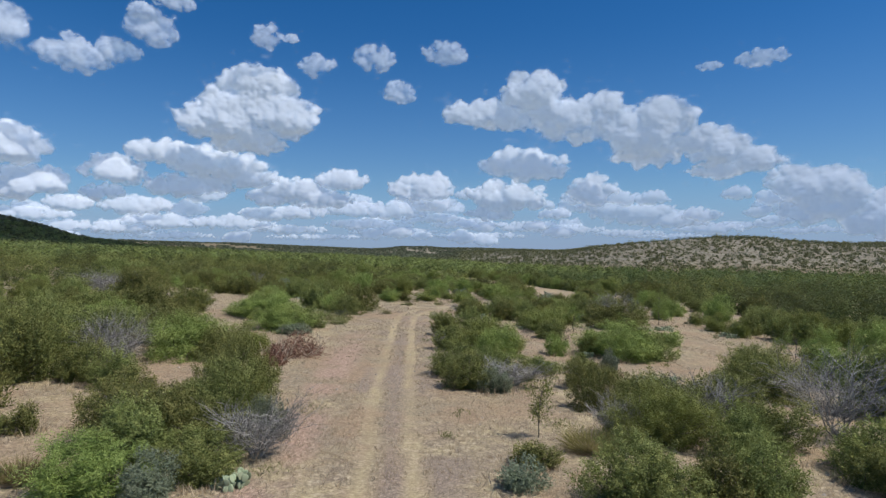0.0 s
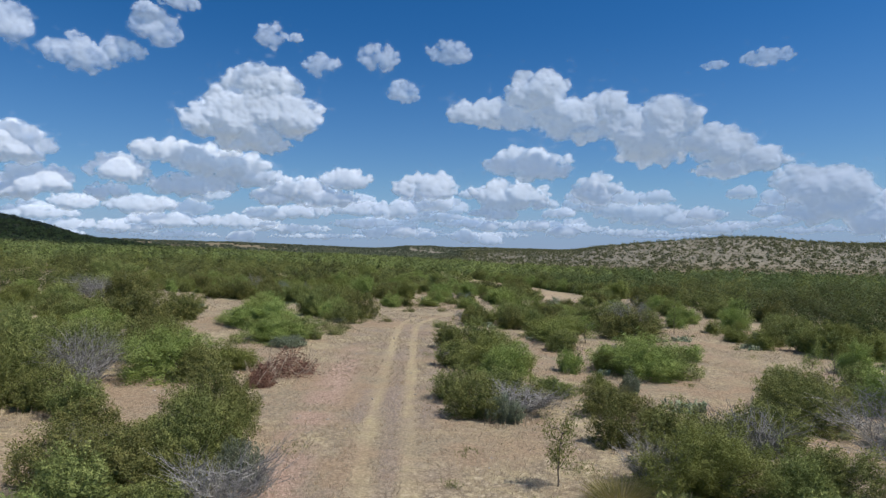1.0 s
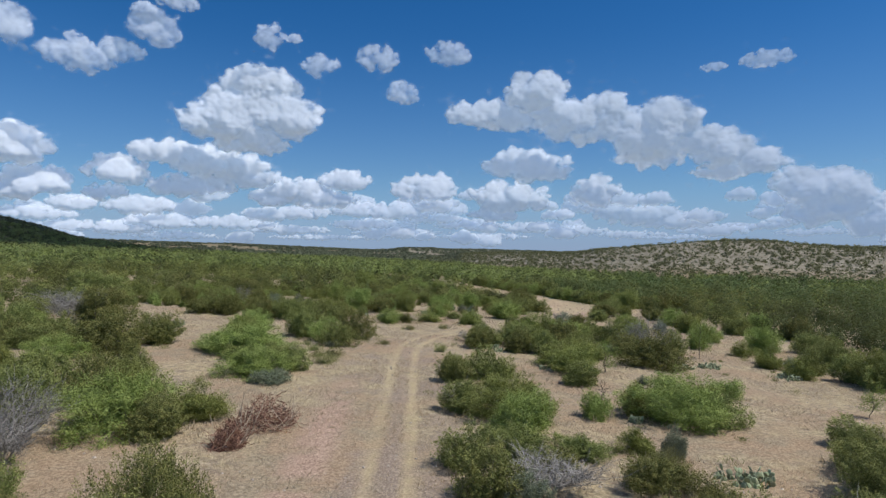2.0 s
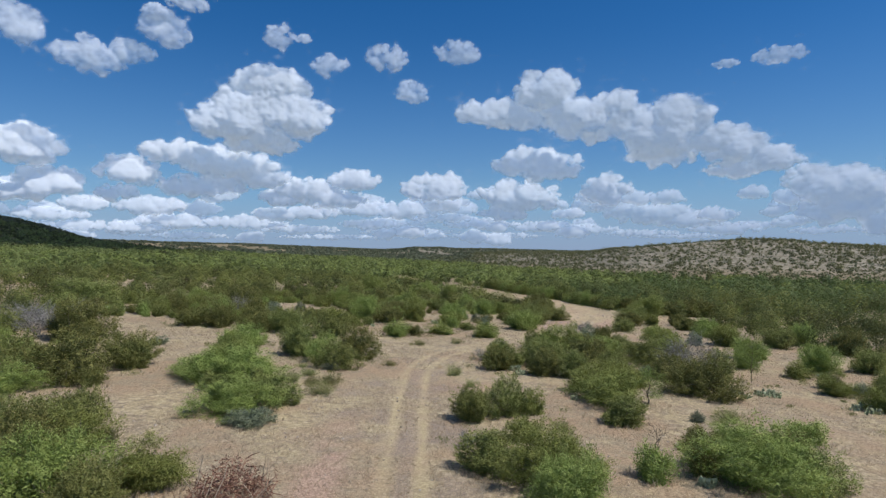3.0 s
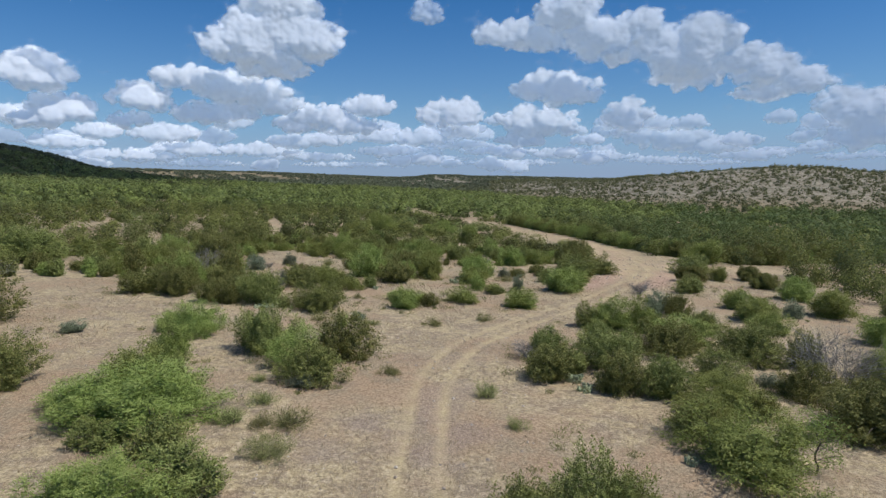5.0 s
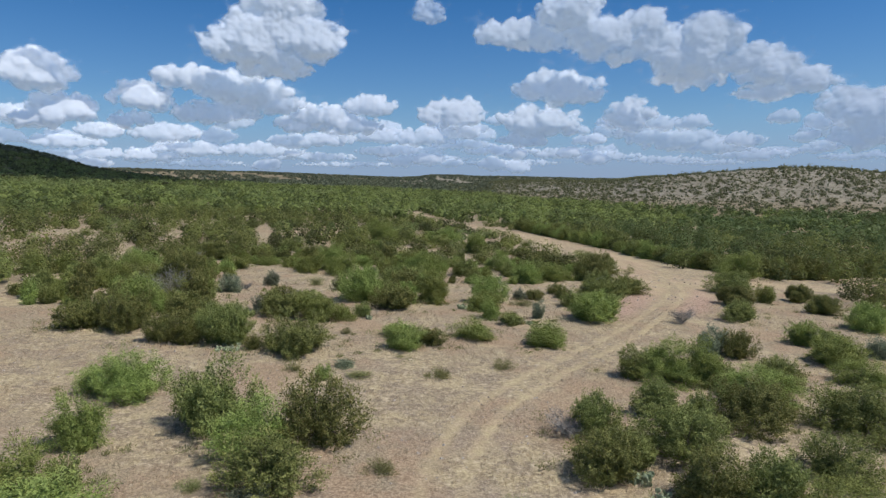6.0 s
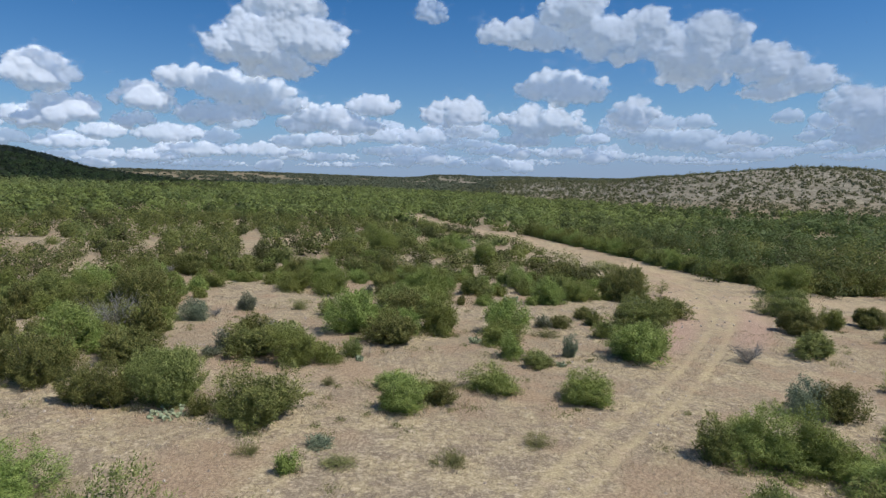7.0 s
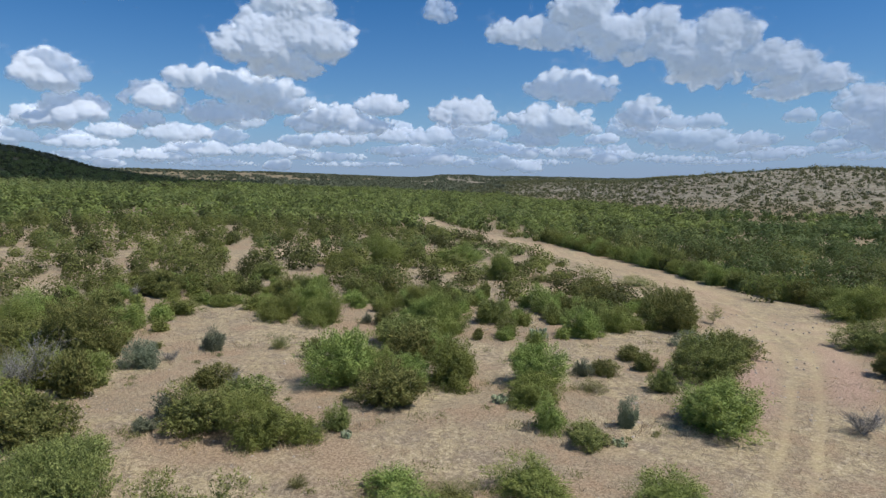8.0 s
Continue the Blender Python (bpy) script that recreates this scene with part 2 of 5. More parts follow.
# ---- the lie of the land ----
RIDGE_AZ = (-70, -45, -28, -23, -16, -10.8, -6.3, -4.6, -3.4, -1.0, 0.6, 4, 10.6, 20, 50, 70)
RIDGE_EL = (0.9, 0.9, 0.97, 0.84, 0.70, 0.47, 0.30, 0.36, 0.52, 0.53, 0.40, 0.40, 0.24, 0.2, 0.3, 0.3)
RIGHT_AZ = (-4, 2, 6, 10.6, 12.5, 14, 16, 18.8, 22, 25, 27.5, 29.6, 33.4, 35.7, 45, 60, 80)
RIGHT_EL = (-0.5, 0.15, 0.22, 0.16, 0.30, 0.58, 0.74, 0.92, 1.15, 1.33, 1.25, 0.96, 0.72, 0.84, 1.3, 1.6, 1.6)
LEFT_AZ = (-100, -60, -45, -38, -34.6, -32.1, -29.5, -27, -24, -20)
LEFT_EL = (3.0, 3.2, 3.1, 2.9, 2.5, 1.93, 1.05, 0.62, 0.25, -0.4)


def height(x, y):
    x, y = np.asarray(x, float), np.asarray(y, float)
    xc, yc = np.clip(x, -45, 45), np.clip(y, -10, 150)
    z = 0.693 - 0.877 * xc / 30 - 0.062 * yc / 100 - 0.427 * xc * yc / 3000 - 0.281 * (yc / 100) ** 2
    z = z + 0.040 * (np.clip(-x, 45, 240) - 45) - 0.018 * (np.clip(x, 45, 170) - 45)
    z = z - 0.005 * (np.clip(y, 150, 500) - 150)
    az, r = np.degrees(np.arctan2(x, y)), np.hypot(x, y)
    ahead = ramp(120 - np.abs(az), 0, 30)
    rough = fbm(x / 90, y / 90, 4, 3) - 0.5
    far_top = 7 + 1750 * np.tan(np.radians(np.interp(az, RIDGE_AZ, RIDGE_EL)))
    z = z + (far_top - z) * ramp(r, 1150, 1750) * ahead
    right_r = np.interp(az, (0, 6, 14, 20, 60), (1050, 900, 660, 600, 560))
    right_top = 7 + right_r * np.tan(np.radians(np.interp(az, RIGHT_AZ, RIGHT_EL)))
    rise = ramp(r / right_r, 0.52, 1.0) * ramp(az, -4, 4) * ahead
    z = np.where(right_top > z, z + (right_top - z) * rise, z)
    left_top = 7 + 760 * np.tan(np.radians(np.interp(az, LEFT_AZ, LEFT_EL)))
    rise = ramp(r, 380, 760) * ramp(-az, 20, 25) * ahead
    z = np.where(left_top > z, z + (left_top - z) * rise, z)
    z = z + rough * 3.0 * ramp(r, 260, 600) + 0.16 * (fbm(x / 7, y / 7, 3, 5) - 0.5) * (1 - ramp(r, 250, 400))
    return z


# the two-wheel track, its turn to the wash, and the branch beyond the junction
ROAD = np.array([(-0.6, -60), (-0.9, 5), (-1.3, 17), (-2.0, 28), (-2.6, 46), (-3.0, 58), (-2.9, 64.5), (-1.2, 71.5), (3.2, 79), (9.5, 88), (14.0, 96), (18.0, 104), (21.5, 112), (23.5, 120), (23.5, 132), (22.0, 144), (19.5, 160), (14.5, 174), (8.6, 190), (-4, 208), (-14, 232), (-20, 260)])
BRANCH = np.array([(22.5, 118), (30, 122.5), (38, 122), (52, 120), (75, 121), (110, 128)])


def along(line, x, y):
    """Distance from a line, signed (+ to its right), and how far along it."""
    best, side, at = np.full(np.shape(x), 1e9), np.zeros(np.shape(x)), np.zeros(np.shape(x))
    run = 0.0
    for (ax, ay), (bx, by) in zip(line[:-1], line[1:]):
        length = math.hypot(bx - ax, by - ay)
        ux, uy = (bx - ax) / length, (by - ay) / length
        s = np.clip((x - ax) * ux + (y - ay) * uy, 0, length)
        dx, dy = x - ax - s * ux, y - ay - s * uy
        d = np.hypot(dx, dy)
        near = d < best
        best = np.where(near, d, best)
        side = np.where(near, np.sign(dx * uy - dy * ux), side)
        at = np.where(near, run + s, at)
        run += length
    return best, side, at


def smooth_line(line, times=3):
    for _ in range(times):
        a, b = line[:-1] * 0.75 + line[1:] * 0.25, line[:-1] * 0.25 + line[1:] * 0.75
        line = np.vstack([line[:1], np.stack([a, b], 1).reshape(-1, 2), line[-1:]])
    return line


ROAD_LINE, BRANCH_LINE = smooth_line(ROAD, 2), smooth_line(BRANCH, 2)


def wash_width(y):
    return np.interp(y, (60, 84, 104, 118, 135, 160, 200, 260), (1.6, 2.0, 3.2, 6.0, 5.0, 4.5, 3.5, 2.0))


def build_ground():
    def axis(dense_lo, dense_hi, step, lo, hi, grow):
        v = list(np.arange(dense_lo, dense_hi, step))
        s, p = step, dense_hi
        while p < hi:
            v.append(p)
            s *= grow
            p += s
        v.append(hi)
        s, p = step, dense_lo
        while p > lo:
            s *= grow
            p -= s
            v.append(max(p, lo))
        return np.array(sorted(set(v)))

    xs = axis(-14, 30, 0.36, -4300, 4300, 1.055)
    ys = axis(12, 124, 0.5, -1500, 4600, 1.05)
    gx, gy = np.meshgrid(xs, ys)
    z = height(gx, gy)
    near = (np.abs(gx) < 140) & (gy > -80) & (gy < 300)
    d, side, at = np.full(gx.shape, 99.0), np.zeros(gx.shape), np.zeros(gx.shape)
    d[near], side[near], at[near] = along(ROAD_LINE, gx[near], gy[near])
    e = np.full(gx.shape, 99.0)
    e[near] = along(BRANCH_LINE, gx[near], gy[near])[0]
    wob = 0.12 * (value_noise(at / 3.0, at * 0, 11) - 0.5)
    wheel = np.abs(np.abs(d * side - 0.06 + wob) - 0.76)
    rut = 1 - ramp(wheel, 0.06, 0.46)
    rut = rut * (0.35 + 0.55 * value_noise(at / 4, side * 3, 12)) * (0.55 + 0.6 * fbm(gx / 0.9, gy / 0.9, 3, 19))
    wash = np.maximum((1 - ramp(d / wash_width(gy), 0.65, 1.1)) * ramp(gy, 100, 118), 1 - ramp(e, 2.0, 3.6))
    lanes = value_noise(d * side / 0.75 + 40, at / 14, 15)
    wash = wash * (0.15 + 0.45 * ramp(fbm(gx / 2.5, gy / 2.5, 4, 14), 0.35, 0.65) + 0.55 * ramp(lanes, 0.3, 0.7))
    between = (1 - ramp(np.abs(d * side - 0.10), 0.15, 0.48)) * (1 - ramp(gy, 36, 58)) * 0.8
    z = z - 0.07 * rut - 0.12 * wash
    worn = np.clip(np.maximum(rut * 1.0, wash * 0.62), 0, 1)
    bare = ramp(fbm(gx / 4.2, gy / 4.2, 4, 21), 0.52, 0.68) * 0.85
    # scraped red soil beside the track
    left_of = (1 - ramp(np.abs(d * side + 3.2), 0.35, 1.3)) * (1 - ramp(np.abs(gy - 28), 14, 24))
    bare = np.maximum(np.maximum(bare, left_of * 0.8 * ramp(fbm(gx / 1.8, gy / 1.8, 3, 23), 0.35, 0.55)), between)
    red_bank = (1 - ramp(np.abs(d * side - 2.6), 0.5, 2.0)) * ramp(gy, 96, 102) * (1 - ramp(gy, 112, 118))
    red_bank = np.maximum(red_bank, (1 - ramp(np.abs(d * side + 3.0), 0.5, 2.4)) * ramp(gy, 92, 98) * (1 - ramp(gy, 110, 116)))
    bare = np.maximum(bare, red_bank)
    r, az = np.hypot(gx, gy), np.degrees(np.arctan2(gx, gy))
    rock = ramp(r / np.interp(az, (0, 6, 14, 20, 60), (1050, 900, 660, 600, 560)), 0.56, 0.72) * ramp(az, -14, -2)
    rock = np.maximum(rock, ramp(r, 1050, 1400) * 0.38) * ramp(gy, 0, 60)
    rock = np.maximum(rock, 0.75 * ramp(r, 440, 580) * (1 - ramp(r, 950, 1100)) * ramp(-az, 21, 26) * ramp(fbm(gx / 30, gy / 30, 3, 47), 0.4, 0.6))
    scrub = ramp(r, 150, 320) * (1 - rock) * (0.7 + 0.25 * ramp(r, 500, 800))
    scrub = np.where(near & ((d < 9) | (e < 6)), scrub * ramp(np.minimum(d - wash_width(gy), e - 3), 0.2, 3.0), scrub)
    ny, nx = gx.shape
    idx = np.arange(nx * ny).reshape(ny, nx)
    faces = np.stack([idx[:-1, :-1], idx[:-1, 1:], idx[1:, 1:], idx[1:, :-1]], -1).reshape(-1, 4)
    me = mesh_np("ground", np.stack([gx, gy, z], -1).reshape(-1, 3), faces, GROUND, True)
    scrape = np.maximum(left_of * ramp(fbm(gx / 1.8, gy / 1.8, 3, 23), 0.32, 0.52), red_bank * 1.0)
    mauve = ramp(fbm(gx / 2.6, gy / 2.6, 4, 27), 0.52, 0.66) * (1 - ramp(np.abs(d * side + 0.6), 2.2, 5.0)) * (1 - ramp(gy, 50, 78))
    mauve = np.maximum(0.70 * mauve * (1 - 0.8 * rut), between * (0.5 + 0.5 * value_noise(at / 3, at * 0, 18)))
    scrape = np.maximum(scrape, 0.55 * ramp(wash, 0.1, 0.5) * ramp(fbm(gx / 2.2, gy / 2.2, 4, 29), 0.38, 0.62))
    for name, values in (("rut", worn), ("bare", bare), ("rock", rock), ("scrub", scrub), ("scrape", scrape), ("mauve", mauve)):
        attribute(me, name, values)
    tagged(new("ground", me), "dry straw-coloured rangeland with reddish soil and a two-wheel track", "ground", kind="structure")


build_ground()


def settle(x, y):
    return float(height(x, y))


# ---- shrubs ----
def frames_of(n, up):
    """n random turns whose long axis leans towards the rows of up."""
    a = up / (np.linalg.norm(up, axis=1, keepdims=True) + 1e-9)
    t = rng.normal(size=(n, 3))
    b = np.cross(a, t)
    b /= np.linalg.norm(b, axis=1, keepdims=True) + 1e-9
    return a, b, np.cross(a, b)


def leaves(points, way, length, width, quad=True):
    """A small pointed blade at each point, along its row of way."""
    n = len(points)
    a, b, c = frames_of(n, way)
    ln = length * rng.uniform(0.6, 1.35, (n, 1))
    wd = width * rng.uniform(0.7, 1.3, (n, 1))
    if not quad:
        v = np.stack([points - b * wd, points + b * wd, points + a * ln + c * wd * 0.3], 1)
        return v.reshape(-1, 3), np.arange(n * 3).reshape(n, 3)
    v = np.stack([points, points + a * ln * 0.5 + b * wd + c * wd * 0.4, points + a * ln, points + a * ln * 0.5 - b * wd + c * wd * 0.4], 1)
    return v.reshape(-1, 3), np.arange(n * 4).reshape(n, 4)


def facing(points, normal, length, width):
    """A pointed blade at each point that lies along the crown's surface."""
    n = len(points)
    c = normal + rng.normal(size=(n, 3)) * 0.22
    c /= np.linalg.norm(c, axis=1, keepdims=True) + 1e-9
    a = np.cross(c, rng.normal(size=(n, 3)))
    a /= np.linalg.norm(a, axis=1, keepdims=True) + 1e-9
    b = np.cross(c, a)
    ln, wd = length * rng.uniform(0.6, 1.35, (n, 1)), width * rng.uniform(0.7, 1.3, (n, 1))
    v = np.stack([points - b * wd - a * ln * 0.5, points + b * wd - a * ln * 0.5, points + a * ln * 0.5], 1)
    return v.reshape(-1, 3), np.arange(n * 3).reshape(n, 3)


def limb(p, q, r0, r1, bend=0.12, steps=4, sides=4):
    """A tapered crooked limb from p to q."""
    p, q = np.asarray(p, float), np.asarray(q, float)
    span = np.linalg.norm(q - p)
    u = np.linspace(0, 1, steps + 1)[:, None]
    line = p + (q - p) * u + rng.normal(size=(steps + 1, 3)) * bend * span * np.sin(u * np.pi) * 0.7
    axis = (q - p) / (span + 1e-9)
    side = np.cross(axis, (0.31, 0.87, 0.21))
    side /= np.linalg.norm(side) + 1e-9
    other = np.cross(axis, side)
    ang = np.arange(sides) * 2 * np.pi / sides
    ring = np.cos(ang)[:, None] * side + np.sin(ang)[:, None] * other
    rad = r0 + (r1 - r0) * u
    v = (line[:, None, :] + ring[None] * rad[:, None, :]).reshape(-1, 3)
    f = []
    for i in range(steps):
        for j in range(sides):
            k = (j + 1) % sides
            f.append((i * sides + j, i * sides + k, (i + 1) * sides + k, (i + 1) * sides + j))
    return v, np.array(f), line


def joined(pieces):
    vs, fs, n = [], [], 0
    for v, f in pieces:
        vs.append(v)
        fs.append(f + n)
        n += len(v)
    return np.vstack(vs), np.vstack(fs)


def dome(n, low=0.22):
    """n directions over the upper half of a ball, a few of them below."""
    d = rng.normal(size=(n, 3))
    d /= np.linalg.norm(d, axis=1, keepdims=True)
    d[:, 2] = np.where(rng.random(n) < 1 - low, np.abs(d[:, 2]), -0.45 * np.abs(d[:, 2]))
    return d / np.linalg.norm(d, axis=1, keepdims=True)


# leaf's length and half width, sprig's length and spread, number of sprigs, share of upright leaves, uprightness of the sprigs
HABIT = {
    "juniper": (0.070, 0.019, 0.40, 0.075, 1.3, 0.45, 0.75),
    "mesquite": (0.080, 0.014, 0.44, 0.110, 1.3, 0.40, 0.30),
    "sage": (0.055, 0.018, 0.26, 0.070, 1.2, 0.40, 0.45),
    "weed": (0.120, 0.007, 0.34, 0.100, 0.8, 0.85, 0.80),
}
LEAF_OF = {"juniper": (JUNIPER_LEAF, "juniper_shrub"), "mesquite": (MESQUITE_LEAF, "mesquite_shrub"), "sage": (SAGE_LEAF, "sage_shrub"), "weed": (WEED_LEAF, "weed_clump")}


def shrub(kind, wide, tall, dense=1.0, fine=1.0):
    """A shrub: a root Empty with crooked stems that fork into boughs, and tufts of small leaves at the boughs' ends."""
    leaf, name = LEAF_OF[kind]
    long, half, sprig, loose, cover, spiky, upright = HABIT[kind]
    grow = (max(wide, 0.8) / 2.4) ** 0.45
    long, half, sprig, loose = long * fine, half * fine, sprig * grow, loose * grow * (0.8 + 0.2 * fine)
    root = new(name)
    size = (wide * wide * tall) ** (1 / 3)
    # boughs of unequal length that make the crown's uneven outline
    lobes = dome(int(rng.integers(7, 12)), 0.12)
    reach = rng.uniform(0.58, 1.14, len(lobes))
    area = math.pi * (wide / 2) * (0.5 * wide + 1.3 * tall)
    n = int(cover * area / (2.0 * sprig * loose)) + 14
    d = dome(n)
    near = d @ lobes.T
    best = near.argmax(1)
    shell = 0.34 + 0.66 * ramp(near.max(1), 0.60, 0.97)
    q = shell * reach[best] * np.where(rng.random(n) < 0.36, rng.uniform(0.25, 0.8, n), rng.uniform(0.78, 1.05, n))
    span_xy, span_z = max(0.1, 0.5 * wide - 0.25 * sprig), max(0.12, tall - 0.35 * sprig)
    mid = np.stack([d[:, 0] * q * span_xy, d[:, 1] * q * span_xy, span_z * (0.16 + 0.84 * d[:, 2] * q)], 1)
    mid[:, 2] = np.maximum(mid[:, 2], 0.06 + 0.08 * rng.random(n))
    stems = 4
    groups = np.floor((np.arctan2(mid[:, 1], mid[:, 0]) + np.pi) / (2 * np.pi) * stems).astype(int) % stems
    for i in range(stems):
        a0 = (i + 0.5) * 2 * np.pi / stems - np.pi + rng.uniform(-0.3, 0.3)
        lean = rng.uniform(0.06, 0.18)
        fork = np.array([lean * wide * math.cos(a0), lean * wide * math.sin(a0), tall * rng.uniform(0.10, 0.24)])
        foot = fork * (0.25, 0.25, 0) - (0, 0, 0.06)
        pieces = [limb(foot, fork, 0.018 * size + 0.010, 0.012 * size + 0.004, 0.1, 3, 4)[:2]]
        mine = np.flatnonzero(groups == i)
        for j in mine[:int(4 + 2 * size)]:
            pieces.append(limb(fork, mid[j], 0.006 * size + 0.004, 0.003, 0.10, 2, 3)[:2])
        part("stem", mesh_np("stem", *joined(pieces), BARK), root)
    axis = d * 0.7 + (0, 0, upright) + rng.normal(size=(n, 3)) * 0.35
    axis /= np.linalg.norm(axis, axis=1, keepdims=True)
    own_long = sprig * rng.uniform(0.5, 1.4, n)
    per = int(max(8, dense * 2.1 * sprig * loose / (long * half)))
    own = np.repeat(np.arange(n), per)
    k = len(own)
    u = rng.uniform(-0.6, 0.75, k)
    o = rng.normal(size=(k, 3))
    p = mid[own] + axis[own] * (u * own_long[own])[:, None] + o * (loose * (1.05 - 0.75 * np.clip(u, 0, 1)))[:, None]
    p[:, 2] = np.maximum(p[:, 2], 0.02 + 0.06 * rng.random(k))
    o /= np.linalg.norm(o, axis=1, keepdims=True)
    out = d[own] * (1, 1, 0.7) + (0, 0, 0.3)
    sharp = rng.random(k) < spiky
    v1, f1 = leaves(p[sharp], axis[own][sharp] * 0.8 + o[sharp] * 0.6, long * 1.3, half * 0.85, False)
    v2, f2 = facing(p[~sharp], o[~sharp] * 0.7 + out[~sharp] * 0.55 + rng.normal(size=(int((~sharp).sum()), 3)) * 0.2, long, half * 1.15)
    v, f = joined([(v1, f1), (v2, f2)])
    me = mesh_np("foliage", v, f, leaf)
    # rises along the sprig and towards the crown's outside, with scatter
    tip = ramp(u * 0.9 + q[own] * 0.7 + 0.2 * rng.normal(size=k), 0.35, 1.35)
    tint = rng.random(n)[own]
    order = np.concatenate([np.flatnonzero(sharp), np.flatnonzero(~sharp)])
    attribute(me, "outer_tip", np.repeat((tip * (0.35 + 0.65 * tint))[order], 3))
    part("foliage", me, root)
    return root


def dead_shrub(wide, tall):
    root = new("dead_shrub")
    for i in range(13):
        a = i * 0.49 + rng.uniform(-0.3, 0.3)
        reach = wide * 0.5 * rng.uniform(0.45, 1.0)
        tip = np.array([reach * math.cos(a), reach * math.sin(a), tall * rng.uniform(0.55, 1.0)])
        v, f, line = limb((0.05 * math.cos(a), 0.05 * math.sin(a), -0.05), tip, 0.030, 0.008, 0.1, 6)
        pieces = [(v, f)]
        for _ in range(22):
            s = line[rng.integers(2, 7)]
            q = s + (tip - line[0]) * rng.uniform(0.15, 0.45) + rng.normal(size=3) * (0.16 * wide, 0.16 * wide, 0.09 * tall)
            q[2] = max(q[2], 0.05)
            v2, f2, l2 = limb(s, q, 0.012, 0.005, 0.08, 3, 3)
            pieces.append((v2, f2))
            for _ in range(3):
                p = l2[rng.integers(1, 4)]
                e = p + (q - s) * 0.4 + rng.normal(size=3) * 0.09 * wide
                e[2] = max(e[2], 0.04)
                pieces.append(limb(p, e, 0.007, 0.003, 0.06, 2, 3)[:2])
        part("branch", mesh_np("branch", *joined(pieces), DEADWOOD), root)
    return root


def sapling(wide, tall):
    root = new("mesquite_sapling")
    v, f, line = limb((0, 0, -0.05), (rng.normal() * 0.1, rng.normal() * 0.1, tall * 0.9), 0.028, 0.008, 0.06, 7)
    part("trunk", mesh_np("trunk", v, f, BARK), root)
    pts, ways = [], []
    for i in range(11):
        s = line[2 + i % 6]
        a = i * 2.4 + rng.uniform(-0.4, 0.4)
        q = s + (wide * 0.5 * math.cos(a) * rng.uniform(0.5, 1), wide * 0.5 * math.sin(a) * rng.uniform(0.5, 1), tall * rng.uniform(0.1, 0.3))
        v, f, l2 = limb(s, q, 0.012, 0.004, 0.1, 4)
        part("branch", mesh_np("branch", v, f, BARK), root)
        k = 150
        u = rng.uniform(0.25, 1.08, (k, 1))
        p = s + (q - s) * u + rng.normal(size=(k, 3)) * 0.085 * wide
        pts.append(p)
        ways.append(rng.normal(size=(k, 3)) + (q - s) * 0.8)
    v, f = leaves(np.vstack(pts), np.vstack(ways), 0.085, 0.012)
    part("foliage", mesh_np("foliage", v, f, MESQUITE_LEAF), root)
    return root


def bare_sapling(wide, tall):
    root = new("bare_sapling")
    v, f, line = limb((0, 0, -0.05), (0.08 * wide, 0.05 * wide, tall * 0.85), 0.030, 0.008, 0.07, 6)
    part("trunk", mesh_np("trunk", v, f, BARK), root)
    for i in range(9):
        s = line[1 + i % 5]
        a = i * 2.4 + rng.uniform(-0.4, 0.4)
        q = s + (wide * 0.5 * math.cos(a) * rng.uniform(0.5, 1), wide * 0.5 * math.sin(a) * rng.uniform(0.5, 1), tall * rng.uniform(0.15, 0.4))
        pieces = [limb(s, q, 0.013, 0.005, 0.1, 4)[:2]]
        for _ in range(5):
            e = q + rng.normal(size=3) * (0.14 * wide, 0.14 * wide, 0.1 * tall)
            pieces.append(limb(s + (q - s) * rng.uniform(0.4, 0.9), e, 0.006, 0.003, 0.08, 2, 3)[:2])
        part("branch", mesh_np("branch", *joined(pieces), BARK), root)
    return root


def bunchgrass(wide, tall):
    root = new("bunchgrass_clump")
    n = 1100
    a, q = rng.uniform(0, 2 * np.pi, n), np.sqrt(rng.random(n)) * 0.2 * wide
    p = np.stack([q * np.cos(a), q * np.sin(a), np.zeros(n)], 1)
    way = np.stack([np.cos(a) * q * 4, np.sin(a) * q * 4, np.full(n, 0.75 * tall)], 1) + rng.normal(size=(n, 3)) * 0.16
    v, f = leaves(p, way, tall * 0.95, 0.006)
    part("tussock", mesh_np("tussock", v, f, GOLD_GRASS), root)
    v, f = leaves(p * 0.7, way * (1.5, 1.5, 0.5), tall * 0.6, 0.014)
    part("dry_thatch", mesh_np("dry_thatch", v, f, STRAW), root, "dead straw thatch")
    return root


def pad_mesh():
    bm = bmesh.new()
    bmesh.ops.create_uvsphere(bm, u_segments=8, v_segments=6, radius=0.5)
    for v in bm.verts:
        v.co.x *= 0.82 + 0.18 * min(1, max(0, v.co.z + 0.5))
        v.co.y *= 0.16
        v.co.z += 0.5
    me = bpy.data.meshes.new("pad")
    bm.to_mesh(me)
    bm.free()
    me.polygons.foreach_set("use_smooth", np.full(len(me.polygons), True))
    me.materials.append(CACTUS_SKIN)
    return me


PAD = pad_mesh()


